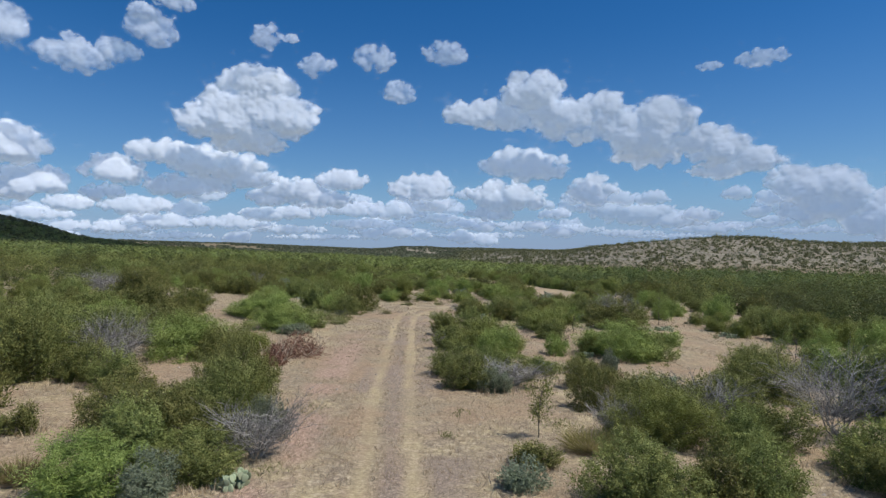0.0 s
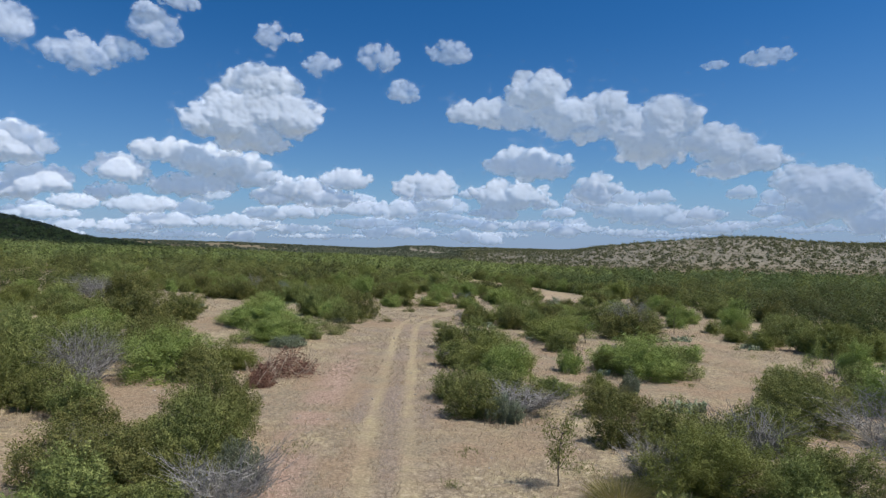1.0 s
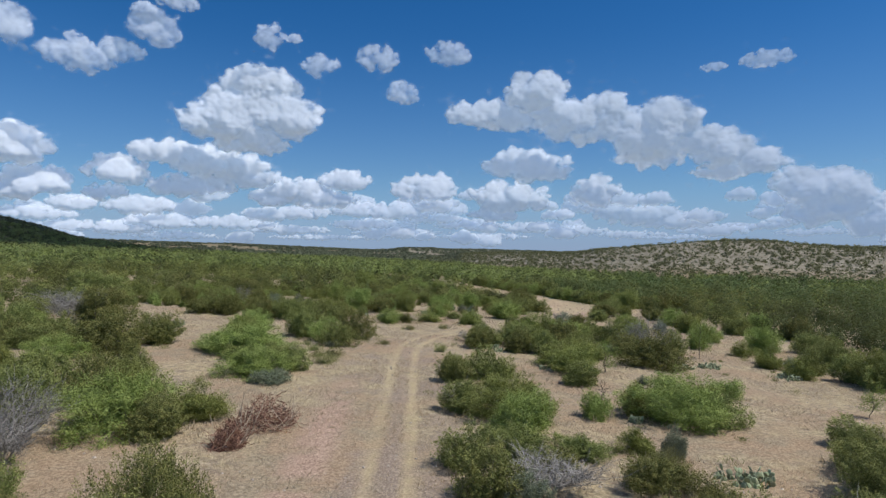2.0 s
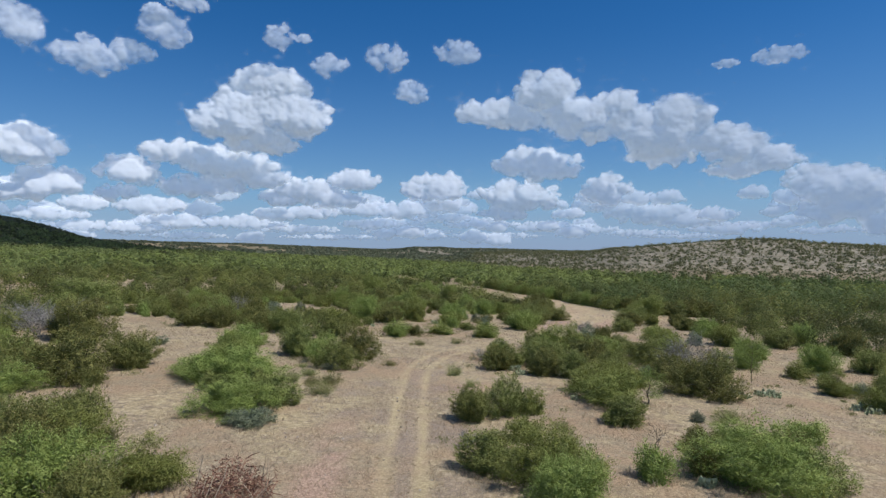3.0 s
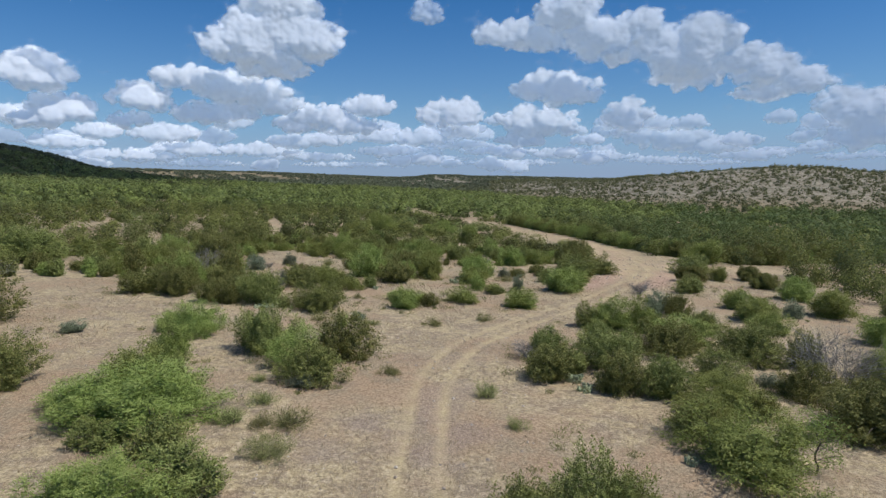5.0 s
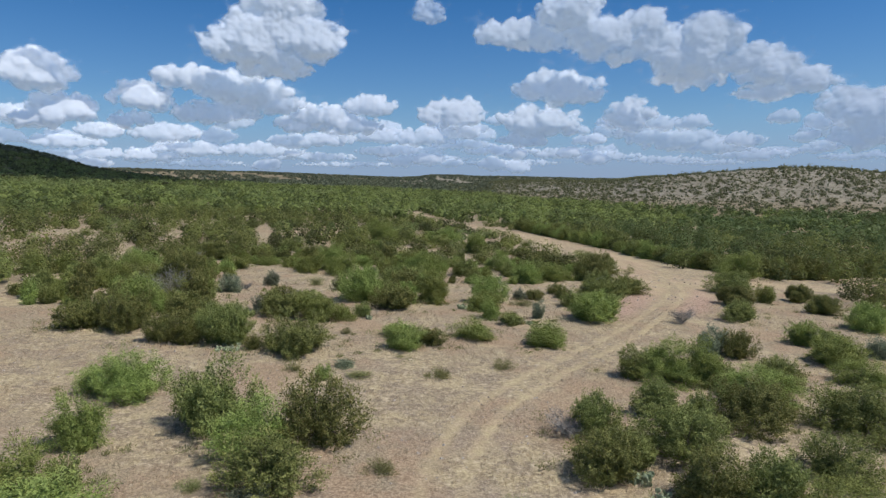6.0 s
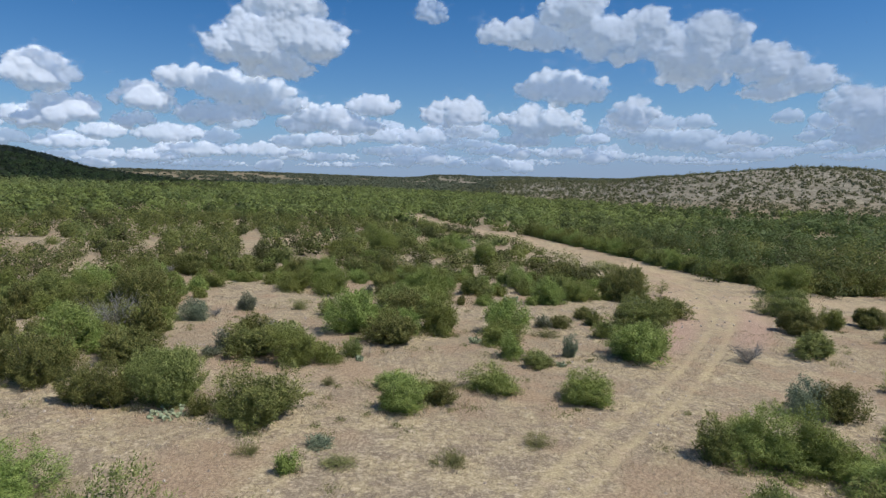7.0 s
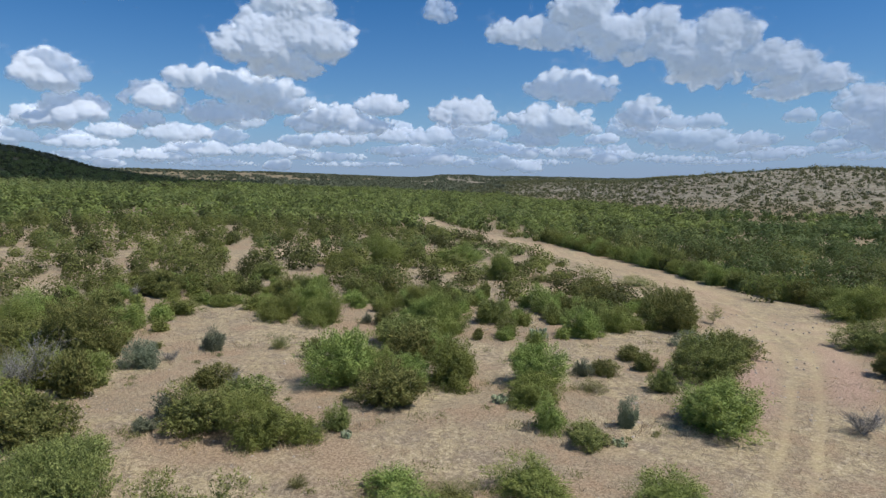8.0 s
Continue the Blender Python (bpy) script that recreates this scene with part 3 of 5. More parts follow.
def cactus(wide, tall):
    root = new("prickly_pear")
    count = int(14 + 14 * wide)
    for i in range(count):
        a, q = rng.uniform(0, 2 * np.pi), math.sqrt(rng.random()) * 0.46 * wide
        x, y, z, size = q * math.cos(a), q * math.sin(a), -0.03, rng.uniform(0.22, 0.31)
        level = 0
        while True:
            m = pose(x, y, z, rng.uniform(-28, 28), rng.uniform(-30, 30), rng.uniform(0, 180)) @ Matrix.Diagonal((size, size, size * 1.15, 1))
            ob = part("pad", PAD, root)
            ob.matrix_local = m
            tip = m @ Vector((0, 0, 0.93))
            x, y, z = tip
            level += 1
            size *= 0.9
            if level > 1 or z + size > tall * 1.1 or rng.random() < 0.25:
                break
    return root


def brush_pile(wide, tall):
    root = new("brush_pile")
    pieces = []
    for _ in range(430):
        a, q = rng.uniform(0, 2 * np.pi), math.sqrt(rng.random()) * 0.5 * wide
        top = tall * (1 - (q / (0.55 * wide)) ** 2)
        p = np.array([q * math.cos(a), q * math.sin(a) * 0.8, rng.uniform(0.0, max(0.06, top))])
        e = p + rng.normal(size=3) * (0.30, 0.30, 0.16)
        e[2] = np.clip(e[2], 0.02, tall * 1.05)
        pieces.append(limb(p, e, 0.017, 0.006, 0.15, 3, 3)[:2])
    part("twig_tangle", mesh_np("twig_tangle", *joined(pieces), RED_TWIG), root, "heap of red-brown twigs")
    for _ in range(16):
        a = rng.uniform(0, 2 * np.pi)
        p = np.array([0.42 * wide * math.cos(a), 0.36 * wide * math.sin(a), 0.1])
        e = p + (rng.normal() * 0.3, rng.normal() * 0.3, rng.uniform(0.25, tall * 1.0))
        v, f, _ = limb(p, e, 0.02, 0.010, 0.06, 3, 4)
        part("stick", mesh_np("stick", v, f, PALE_STICK), root, "pale broken stick")
    n = 900
    a, q = rng.uniform(0, 2 * np.pi, n), np.sqrt(rng.random(n)) * 0.5 * wide
    p = np.stack([q * np.cos(a), q * np.sin(a) * 0.8, rng.random(n) * tall * np.maximum(0.1, 1 - (q / (0.55 * wide)) ** 2)], 1)
    v, f = leaves(p, rng.normal(size=(n, 3)), 0.10, 0.02)
    part("dry_leaves", mesh_np("dry_leaves", v, f, RED_TWIG), root, "withered reddish leaves")
    return root


# places: x, y, width, height
JUNIPER_A = [(5.2, 16.0, 3.0, 1.2), (7.3, 16.7, 1.7, 1.6), (-6.3, 16.8, 1.5, 1.0), (8.9, 16.8, 1.7, 1.5), (12.6, 18.1, 1.3, 1.5), (3.0, 19.1, 1.4, 0.8), (13.6, 19.1, 2.1, 1.4), (-9.4, 20.1, 3.0, 1.5), (-7.2, 20.3, 2.7, 1.7), (-14.1, 20.5, 0.6, 0.9), (-13.4, 20.6, 0.8, 1.1), (11.6, 22.1, 2.6, 1.9), (-11.8, 24.3, 1.8, 1.3), (-9.7, 24.3, 2.5, 1.2), (-7.7, 25.1, 2.8, 2.5), (11.8, 26.2, 1.9, 1.5), (6.7, 26.4, 1.8, 1.7), (8.7, 26.6, 2.1, 1.5), (12.7, 26.8, 1.9, 1.3), (10.1, 27.0, 1.2, 1.2), (-13.9, 27.4, 1.8, 1.8), (-19.0, 27.5, 3.8, 3.4)]
JUNIPER_B = [(-16.1, 28.6, 2.5, 3.3), (9.0, 29.8, 1.5, 0.9), (1.6, 29.9, 2.0, 1.5), (15.6, 30.2, 3.2, 1.7), (7.7, 31.4, 2.5, 1.7), (4.3, 32.5, 1.3, 1.2), (16.9, 32.7, 3.3, 1.7), (0.8, 32.9, 1.8, 1.9), (3.0, 34.1, 2.4, 1.5), (-19.6, 34.4, 2.1, 2.8), (5.7, 34.8, 2.2, 1.2), (-12.1, 35.3, 2.4, 2.0), (19.1, 37.6, 2.6, 1.2), (14.1, 41.1, 2.4, 1.4), (0.9, 41.3, 1.9, 1.8), (10.1, 41.9, 1.3, 1.6), (-19.1, 42.3, 2.6, 1.8), (4.0, 42.9, 1.3, 0.9), (1.5, 43.0, 1.7, 1.3), (10.7, 43.2, 1.5, 1.6), (-18.1, 44.7, 2.8, 2.2), (15.6, 45.0, 2.1, 1.4)]
JUNIPER_C = [(11.4, 45.7, 1.9, 0.9), (0.7, 49.3, 2.4, 2.4), (8.9, 50.1, 3.0, 1.6), (2.8, 50.8, 2.3, 1.9), (-10.3, 51.1, 2.0, 2.7), (-22.2, 53.2, 1.5, 2.3), (-12.3, 53.5, 2.2, 1.3), (-14.6, 54.1, 1.9, 2.0), (-25.3, 55.7, 4.7, 2.3), (9.2, 58.5, 2.4, 1.3), (16.8, 59.1, 4.3, 1.8), (-23.1, 59.6, 3.9, 2.4), (12.5, 60.6, 1.3, 1.8), (-31.9, 60.7, 2.5, 1.8), (-15.5, 61.4, 1.7, 1.4), (-8.9, 62.9, 2.7, 1.7), (8.9, 63.3, 2.7, 2.6), (6.7, 63.7, 3.0, 2.1), (16.3, 63.9, 2.5, 1.7), (3.5, 65.0, 2.9, 2.2), (20.7, 65.6, 2.9, 2.3), (12.5, 65.9, 2.4, 1.6)]
JUNIPER_D = [(4.6, 66.4, 2.6, 1.5), (-30.1, 66.7, 2.6, 2.0), (-8.2, 67.2, 2.8, 2.7), (7.3, 67.8, 3.7, 2.1), (-13.1, 67.8, 3.0, 2.9), (5.2, 68.3, 1.0, 0.8), (3.7, 69.3, 2.4, 2.1), (19.4, 69.9, 2.6, 3.1), (-33.4, 70.6, 5.1, 3.4), (36.5, 70.8, 2.4, 3.0), (16.9, 71.6, 3.8, 1.9), (-20.3, 71.8, 2.1, 2.4), (12.1, 71.8, 3.5, 1.9), (9.3, 71.9, 1.4, 1.6), (7.4, 72.2, 2.4, 2.5), (33.4, 73.5, 1.8, 2.0), (8.1, 78.4, 2.3, 1.9), (-12.6, 79.8, 3.6, 2.1), (-15.4, 80.0, 1.4, 1.5), (-19.9, 80.4, 2.4, 2.8), (17.3, 80.5, 1.8, 1.8), (-21.7, 80.8, 2.4, 3.1)]
JUNIPER_E = [(-17.4, 81.2, 3.3, 2.6), (-25.2, 83.1, 3.0, 2.6), (-20.0, 83.1, 2.4, 1.7), (-28.3, 83.3, 3.0, 2.1), (-4.3, 83.4, 2.1, 1.2), (-19.0, 84.3, 3.2, 1.9), (24.2, 85.0, 1.7, 0.9), (-22.7, 87.4, 2.9, 1.8), (24.9, 88.7, 2.3, 1.3), (-16.4, 90.4, 2.9, 2.0), (-10.2, 90.9, 1.7, 1.9), (1.6, 91.2, 2.1, 1.4), (-39.9, 92.7, 1.8, 0.9), (-15.7, 93.8, 2.2, 2.6), (-8.0, 95.0, 3.0, 2.2), (9.6, 95.7, 2.4, 1.5), (-18.5, 95.7, 1.9, 2.2), (-26.3, 97.2, 2.0, 1.8), (-48.9, 97.4, 6.3, 2.7), (22.3, 97.4, 3.0, 1.8), (-5.2, 98.2, 1.7, 2.2), (7.6, 99.6, 1.7, 2.2)]
JUNIPER_F = [(-28.8, 99.7, 3.9, 3.2), (-33.2, 100.9, 2.9, 1.9), (-14.2, 102.1, 1.7, 1.7), (4.5, 102.7, 1.5, 2.0), (11.3, 102.9, 3.7, 2.6), (32.3, 103.0, 4.5, 2.5), (-38.5, 103.4, 3.2, 2.4), (-7.8, 103.6, 2.6, 3.2), (7.5, 103.9, 1.5, 1.4), (-28.6, 104.5, 2.0, 1.4), (-0.3, 104.5, 2.3, 1.5), (24.8, 104.9, 5.0, 1.8), (7.4, 106.6, 1.6, 1.5), (-8.9, 106.8, 3.7, 2.1), (15.4, 109.2, 2.9, 1.7), (33.3, 109.3, 3.9, 2.6), (-33.4, 110.9, 2.5, 2.6), (-11.2, 112.5, 1.8, 1.7), (28.1, 113.3, 3.9, 1.9), (-2.4, 115.9, 2.4, 2.8), (13.6, 117.1, 3.4, 3.2), (-33.3, 119.1, 5.8, 2.8)]
JUNIPER_G = [(15.1, 124.5, 4.4, 2.0), (8.8, 127.8, 2.9, 2.0), (-27.2, 131.7, 3.2, 2.1), (-13.3, 159.2, 2.6, 2.1)]
JUNIPER_THICK = [(-21.0, 33.0, 4.0, 3.4), (-18.5, 36.0, 3.4, 3.0), (-23.0, 38.0, 4.0, 3.2), (-17.0, 40.0, 2.8, 2.2), (-22.5, 27.5, 3.4, 3.2), (10.2, 20.6, 2.4, 1.8), (13.0, 17.0, 2.0, 1.6), (9.4, 24.4, 2.2, 1.6), (-7.6, 22.4, 3.0, 2.0), (-8.8, 18.4, 2.8, 1.7), (-6.9, 18.0, 2.2, 1.3)]
JUNIPER_RIGHT = [(16.3, 84.3, 2.5, 2.0), (34.6, 53.5, 3.4, 2.9), (37.6, 53.4, 3.3, 3.0), (29.0, 58.1, 2.6, 2.0), (32.8, 60.7, 3.2, 2.3), (23.1, 32.0, 1.8, 1.6), (22.2, 36.3, 2.2, 1.8), (15.8, 77.5, 2.6, 2.0), (36.8, 86.9, 3.5, 2.4), (42.1, 82.9, 2.8, 2.4)]
JUNIPER = JUNIPER_THICK + JUNIPER_RIGHT + JUNIPER_A + JUNIPER_B + JUNIPER_C + JUNIPER_D + JUNIPER_E + JUNIPER_F + JUNIPER_G
MESQUITE_A = [(-8.7, 15.7, 2.5, 1.5), (14.1, 20.7, 1.3, 0.8), (7.9, 22.0, 3.2, 2.0), (17.0, 34.6, 1.8, 1.4), (8.4, 35.5, 1.9, 1.2), (-14.1, 36.2, 4.7, 2.6), (3.4, 37.0, 3.0, 2.3), (-11.5, 38.3, 2.9, 1.7), (3.4, 40.5, 3.8, 1.7), (7.8, 41.1, 1.6, 1.5), (12.3, 41.4, 4.3, 2.9), (-16.3, 41.6, 3.1, 1.4), (13.4, 44.3, 1.8, 1.1), (3.1, 46.0, 1.7, 1.2), (13.2, 46.1, 2.6, 1.6), (17.6, 47.8, 2.0, 1.1), (-12.3, 49.2, 3.8, 1.5), (4.2, 51.2, 1.5, 1.4), (-26.2, 51.5, 3.5, 1.7), (9.4, 55.2, 3.9, 2.2), (-14.5, 56.8, 5.0, 1.2), (-16.6, 57.5, 3.4, 1.7)]
MESQUITE_B = [(-27.5, 57.9, 3.5, 1.9), (-14.4, 58.8, 2.6, 1.1), (-16.6, 59.9, 2.6, 2.1), (27.0, 60.3, 2.4, 1.7), (11.4, 61.7, 3.6, 1.8), (27.9, 62.8, 1.3, 1.6), (-17.3, 65.2, 2.5, 2.3), (-10.2, 65.8, 3.0, 2.4), (27.6, 66.7, 1.9, 2.0), (31.0, 69.6, 2.5, 2.1), (25.2, 70.4, 2.3, 2.6), (-18.7, 71.4, 3.2, 2.4), (-9.8, 74.8, 0.9, 0.9), (13.5, 75.3, 3.8, 1.7), (28.6, 76.8, 2.8, 2.2), (21.7, 78.6, 2.8, 1.9), (10.0, 78.3, 3.2, 3.0), (11.9, 77.8, 2.9, 2.6), (-6.3, 82.2, 2.5, 2.0), (22.5, 83.7, 3.2, 1.9), (3.5, 84.6, 2.6, 1.5), (-6.8, 85.2, 1.9, 1.0)]
MESQUITE_C = [(-1.4, 86.2, 2.7, 1.6), (30.7, 86.9, 3.1, 2.0), (23.3, 89.0, 2.1, 1.9), (-13.4, 89.3, 3.1, 2.0), (-11.6, 89.4, 1.5, 1.9), (-27.7, 89.5, 3.2, 2.7), (-0.1, 92.5, 1.7, 1.7), (8.5, 94.0, 3.7, 2.0), (32.3, 95.7, 3.1, 2.9), (-0.4, 96.3, 2.8, 1.4), (-11.3, 97.7, 3.3, 2.6), (-7.5, 98.0, 2.3, 2.4), (-4.9, 98.8, 3.0, 3.4), (-0.2, 99.6, 2.7, 2.1), (-10.0, 99.8, 2.8, 1.8), (-45.6, 103.3, 2.5, 2.1), (-34.8, 103.7, 3.9, 2.4), (-6.4, 104.0, 2.3, 2.8), (-36.9, 107.1, 5.1, 3.0), (29.3, 107.7, 2.2, 1.8), (-6.0, 111.0, 4.5, 4.1), (-16.0, 112.0, 4.1, 2.9)]
MESQUITE_D = [(-28.1, 112.1, 2.1, 1.2), (-7.9, 112.4, 4.6, 3.3), (4.9, 112.8, 2.7, 3.0), (-20.0, 113.0, 4.2, 2.5), (7.9, 115.3, 2.4, 2.2), (-17.8, 115.6, 4.4, 3.6), (-25.6, 117.5, 1.5, 0.9), (-9.0, 118.3, 4.1, 3.2), (2.9, 122.2, 3.8, 3.8), (34.8, 126.9, 6.4, 4.4), (-15.8, 134.4, 2.6, 3.7), (-0.7, 140.9, 4.9, 3.9), (-21.6, 142.7, 5.9, 3.3), (-16.8, 150.2, 6.4, 5.1), (-6.1, 154.5, 5.8, 3.8), (86.5, 197.8, 4.3, 4.1)]
MESQUITE_RIGHT = [(31.1, 52.5, 3.2, 2.9), (26.8, 55.3, 2.0, 1.4), (28.6, 39.6, 2.1, 1.7), (27.6, 44.7, 2.4, 2.0), (41.1, 90.3, 3.7, 2.7), (33.0, 47.0, 3.0, 2.3)]
MESQUITE = MESQUITE_RIGHT + MESQUITE_A + MESQUITE_B + MESQUITE_C + MESQUITE_D
SAGE_A = [(-7.1, 15.6, 1.8, 1.1), (2.2, 17.2, 1.4, 0.8), (-5.6, 21.1, 1.4, 1.4), (2.8, 29.1, 1.6, 1.4), (9.7, 34.9, 1.6, 1.2), (-10.6, 46.7, 3.4, 0.9), (13.5, 50.9, 0.8, 0.6), (29.1, 60.6, 2.4, 1.0), (-9.2, 61.7, 1.6, 0.7), (15.2, 65.4, 1.6, 0.9), (-25.7, 69.7, 2.5, 0.8), (-9.0, 77.4, 0.9, 0.4), (14.8, 84.6, 2.6, 2.2), (27.1, 86.1, 3.1, 1.6), (-18.8, 89.4, 1.4, 0.7), (-18.5, 91.2, 1.0, 1.0), (4.0, 93.4, 1.7, 1.7), (-23.6, 98.2, 3.1, 1.7), (3.1, 101.9, 1.4, 1.3), (-21.2, 102.9, 2.9, 1.5), (1.8, 103.9, 0.9, 1.0), (13.2, 111.4, 3.1, 1.5)]
SAGE_B = [(-12.6, 112.7, 0.9, 1.1)]
SAGE = SAGE_A + SAGE_B
DEAD_A = [(-5.4, 18.9, 1.9, 1.5), (6.4, 22.5, 1.4, 1.5), (14.9, 23.2, 3.5, 3.9), (-11.3, 23.2, 1.5, 0.9), (10.7, 24.6, 2.0, 1.8), (10.7, 26.8, 2.1, 0.9), (3.8, 31.0, 2.4, 1.0), (-15.9, 31.3, 2.4, 3.1), (-16.8, 33.1, 3.0, 3.2), (0.4, 44.4, 1.1, 0.9), (-19.2, 46.2, 1.1, 1.5), (18.6, 65.4, 3.7, 2.6), (2.6, 69.1, 1.5, 0.8), (-36.7, 70.5, 3.8, 2.3), (-39.5, 76.1, 5.7, 2.2), (-27.4, 93.3, 2.7, 2.4), (16.1, 94.5, 1.4, 1.2), (-17.3, 95.8, 1.3, 1.7), (-22.8, 99.8, 0.7, 1.0), (-35.0, 117.3, 1.5, 2.0)]
DEAD = DEAD_A
SAPLING_A = [(3.6, 22.1, 1.3, 2.1), (23.9, 43.7, 1.5, 1.6), (12.0, 55.0, 2.2, 2.1), (22.6, 63.7, 2.0, 2.7), (18.2, 120.7, 1.8, 1.5)]
SAPLING = SAPLING_A
BARE_A = [(21.2, 36.8, 1.0, 2.5), (9.1, 44.9, 1.1, 1.4)]
BARE = BARE_A
BUNCHGRASS_A = [(-10.8, 16.5, 1.2, 0.8), (5.1, 20.8, 1.7, 0.9)]
BUNCHGRASS = BUNCHGRASS_A
WEED_A = [(8.9, 33.6, 1.3, 1.4), (-15.3, 42.6, 1.1, 1.1), (5.4, 47.8, 0.8, 0.8), (15.4, 51.2, 1.1, 1.5), (-8.5, 54.0, 1.9, 0.9), (-9.6, 56.7, 1.1, 0.9), (-8.5, 56.9, 1.1, 0.7), (-10.9, 56.9, 1.0, 0.9), (1.0, 57.8, 1.0, 0.7), (-10.3, 59.2, 0.8, 0.7), (-0.1, 61.5, 1.0, 0.9), (-11.5, 62.3, 1.0, 0.5), (-5.1, 64.3, 0.8, 0.4), (-8.0, 75.6, 1.3, 0.3), (-11.7, 76.1, 1.1, 0.6), (-3.4, 76.2, 0.9, 0.5), (0.2, 78.6, 1.5, 1.8), (-10.5, 85.2, 0.9, 1.0), (-4.6, 85.3, 2.4, 0.9), (-6.8, 85.4, 2.8, 1.1), (4.1, 86.8, 2.5, 0.7), (3.1, 99.0, 2.3, 1.1)]
WEED_B = [(-17.2, 104.0, 1.2, 1.1), (16.5, 142.7, 5.0, 2.5)]
WEED = WEED_A + WEED_B
CACTUS_A = [(-5.4, 16.6, 0.8, 0.5), (12.7, 19.0, 0.4, 0.3), (11.3, 32.3, 2.3, 0.7), (9.8, 40.7, 0.8, 0.6), (7.4, 55.1, 1.3, 0.7), (25.9, 55.2, 2.1, 0.7), (19.1, 58.7, 2.1, 0.7), (21.4, 59.1, 2.1, 0.8), (4.9, 63.3, 0.8, 0.4), (4.6, 64.8, 1.0, 0.7), (30.4, 68.1, 1.3, 0.6), (7.3, 73.1, 1.7, 0.6), (-17.0, 79.7, 2.0, 0.5), (-9.6, 90.1, 1.3, 0.8), (3.1, 91.2, 0.8, 0.5), (-2.3, 96.0, 0.9, 0.7), (1.1, 111.4, 1.8, 1.4)]
CACTUS = CACTUS_A
PILE_A = [(-8.8, 34.3, 1.5, 0.8), (-8.2, 37.3, 3.0, 1.1)]
PILE = PILE_A


LABELS = {
    "juniper": "dense olive-green juniper shrub on dry grassland",
    "mesquite": "bright green feathery mesquite shrub on dry ground",
    "sage": "low grey-green sage shrub with rounded crown",
    "dead": "leafless dead shrub of bleached grey branches",
    "sapling": "spindly mesquite sapling with thin trunk and sparse leaves",
    "bare": "bare leafless sapling with thin dark forking stems",
    "weed": "sparse pale green weeds among dry straw",
    "cactus": "clump of prickly pear with grey-green flat pads",
    "grass": "golden-green clump of tall bunchgrass",
    "pile": "heap of cut red-brown brush beside the track",
}
CATEGORY = {"juniper": "shrub", "mesquite": "shrub", "sage": "shrub", "dead": "dead shrub", "sapling": "sapling", "bare": "sapling", "weed": "weeds", "cactus": "cactus", "grass": "grass", "pile": "brush pile"}


def size_word(kind, tall):
    if kind in ("cactus", "pile", "weed", "grass"):
        return LABELS[kind]
    return ("tall " if tall > 2.4 else "low " if tall < 1.2 and kind != "sage" else "") + LABELS[kind]


def plant(kind, rows, sizes, make):
    """Builds one shrub a size, and sets copies of them at the rows."""
    made = [[(w, h, make(w, h)) for _ in range(k)] for w, h, k in sizes]
    used = set()
    for i, (x, y, w, h) in enumerate(rows):
        best = min(made, key=lambda g: abs(math.log(g[0][0] / w)) + 0.5 * abs(math.log(g[0][1] / h)))
        bw, bh, ob = best[i % len(best)]
        m = pose(x, y, settle(x, y) - 0.03, 0, 0, float(rng.uniform(0, 360))) @ Matrix.Diagonal((w / bw, w / bw, h / bh, 1))
        if ob.name in used:
            ob = copy_thing(ob, m)
        else:
            used.add(ob.name)
            ob.matrix_basis = m
        tagged(ob, size_word(kind, h), CATEGORY[kind], CATEGORY[kind] + " on the rangeland")
    for g in made:
        for _, _, ob in g:
            if ob.name not in used:
                for o in (*ob.children_recursive, ob):
                    bpy.data.objects.remove(o)


def from_path(x, y):
    return np.hypot(x + 1.5, y - np.clip(y, 0, 62))


def parted(rows):
    """Rows of shrubs that the track passes close by, and the rest."""
    rows = [(x, y, 1.28 * w, min(max(1.12 * h, 0.6 * w), max(0.98 * w, 1.0))) for x, y, w, h in rows]
    return [r for r in rows if from_path(r[0], r[1]) < 32], [r for r in rows if from_path(r[0], r[1]) >= 32]


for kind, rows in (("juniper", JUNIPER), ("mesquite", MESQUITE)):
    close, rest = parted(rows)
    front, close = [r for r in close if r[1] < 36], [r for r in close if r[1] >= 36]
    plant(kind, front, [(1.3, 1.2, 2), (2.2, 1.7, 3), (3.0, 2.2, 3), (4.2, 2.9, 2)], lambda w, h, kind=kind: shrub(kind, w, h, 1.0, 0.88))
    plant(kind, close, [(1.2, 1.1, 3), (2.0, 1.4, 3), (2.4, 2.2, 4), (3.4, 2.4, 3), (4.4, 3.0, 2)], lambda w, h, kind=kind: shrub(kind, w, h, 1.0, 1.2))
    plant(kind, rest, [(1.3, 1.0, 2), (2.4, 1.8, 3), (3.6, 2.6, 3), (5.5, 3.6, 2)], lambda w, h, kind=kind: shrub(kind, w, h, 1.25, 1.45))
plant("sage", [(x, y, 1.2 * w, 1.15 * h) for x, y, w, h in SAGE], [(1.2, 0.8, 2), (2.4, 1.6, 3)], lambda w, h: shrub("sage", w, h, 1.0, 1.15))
plant("weed", [(x, y, 1.2 * w, min(h, 0.7 * w)) for x, y, w, h in WEED], [(1.1, 0.7, 3), (2.6, 1.5, 1)], lambda w, h: shrub("weed", w, h, 0.5, 1.0))
DEAD = [(x, y, w, min(h, 0.72 * w)) for x, y, w, h in DEAD]
plant("dead", DEAD, [(1.8, 1.4, 2), (3.4, 2.6, 3)], dead_shrub)
plant("sapling", SAPLING, [(1.4, 1.7, 3)], sapling)
plant("bare", BARE, [(1.2, 1.8, 2)], bare_sapling)
plant("cactus", [(x, y, w, 0.95 * h) for x, y, w, h in CACTUS], [(0.9, 0.6, 3), (2.2, 0.8, 2)], cactus)
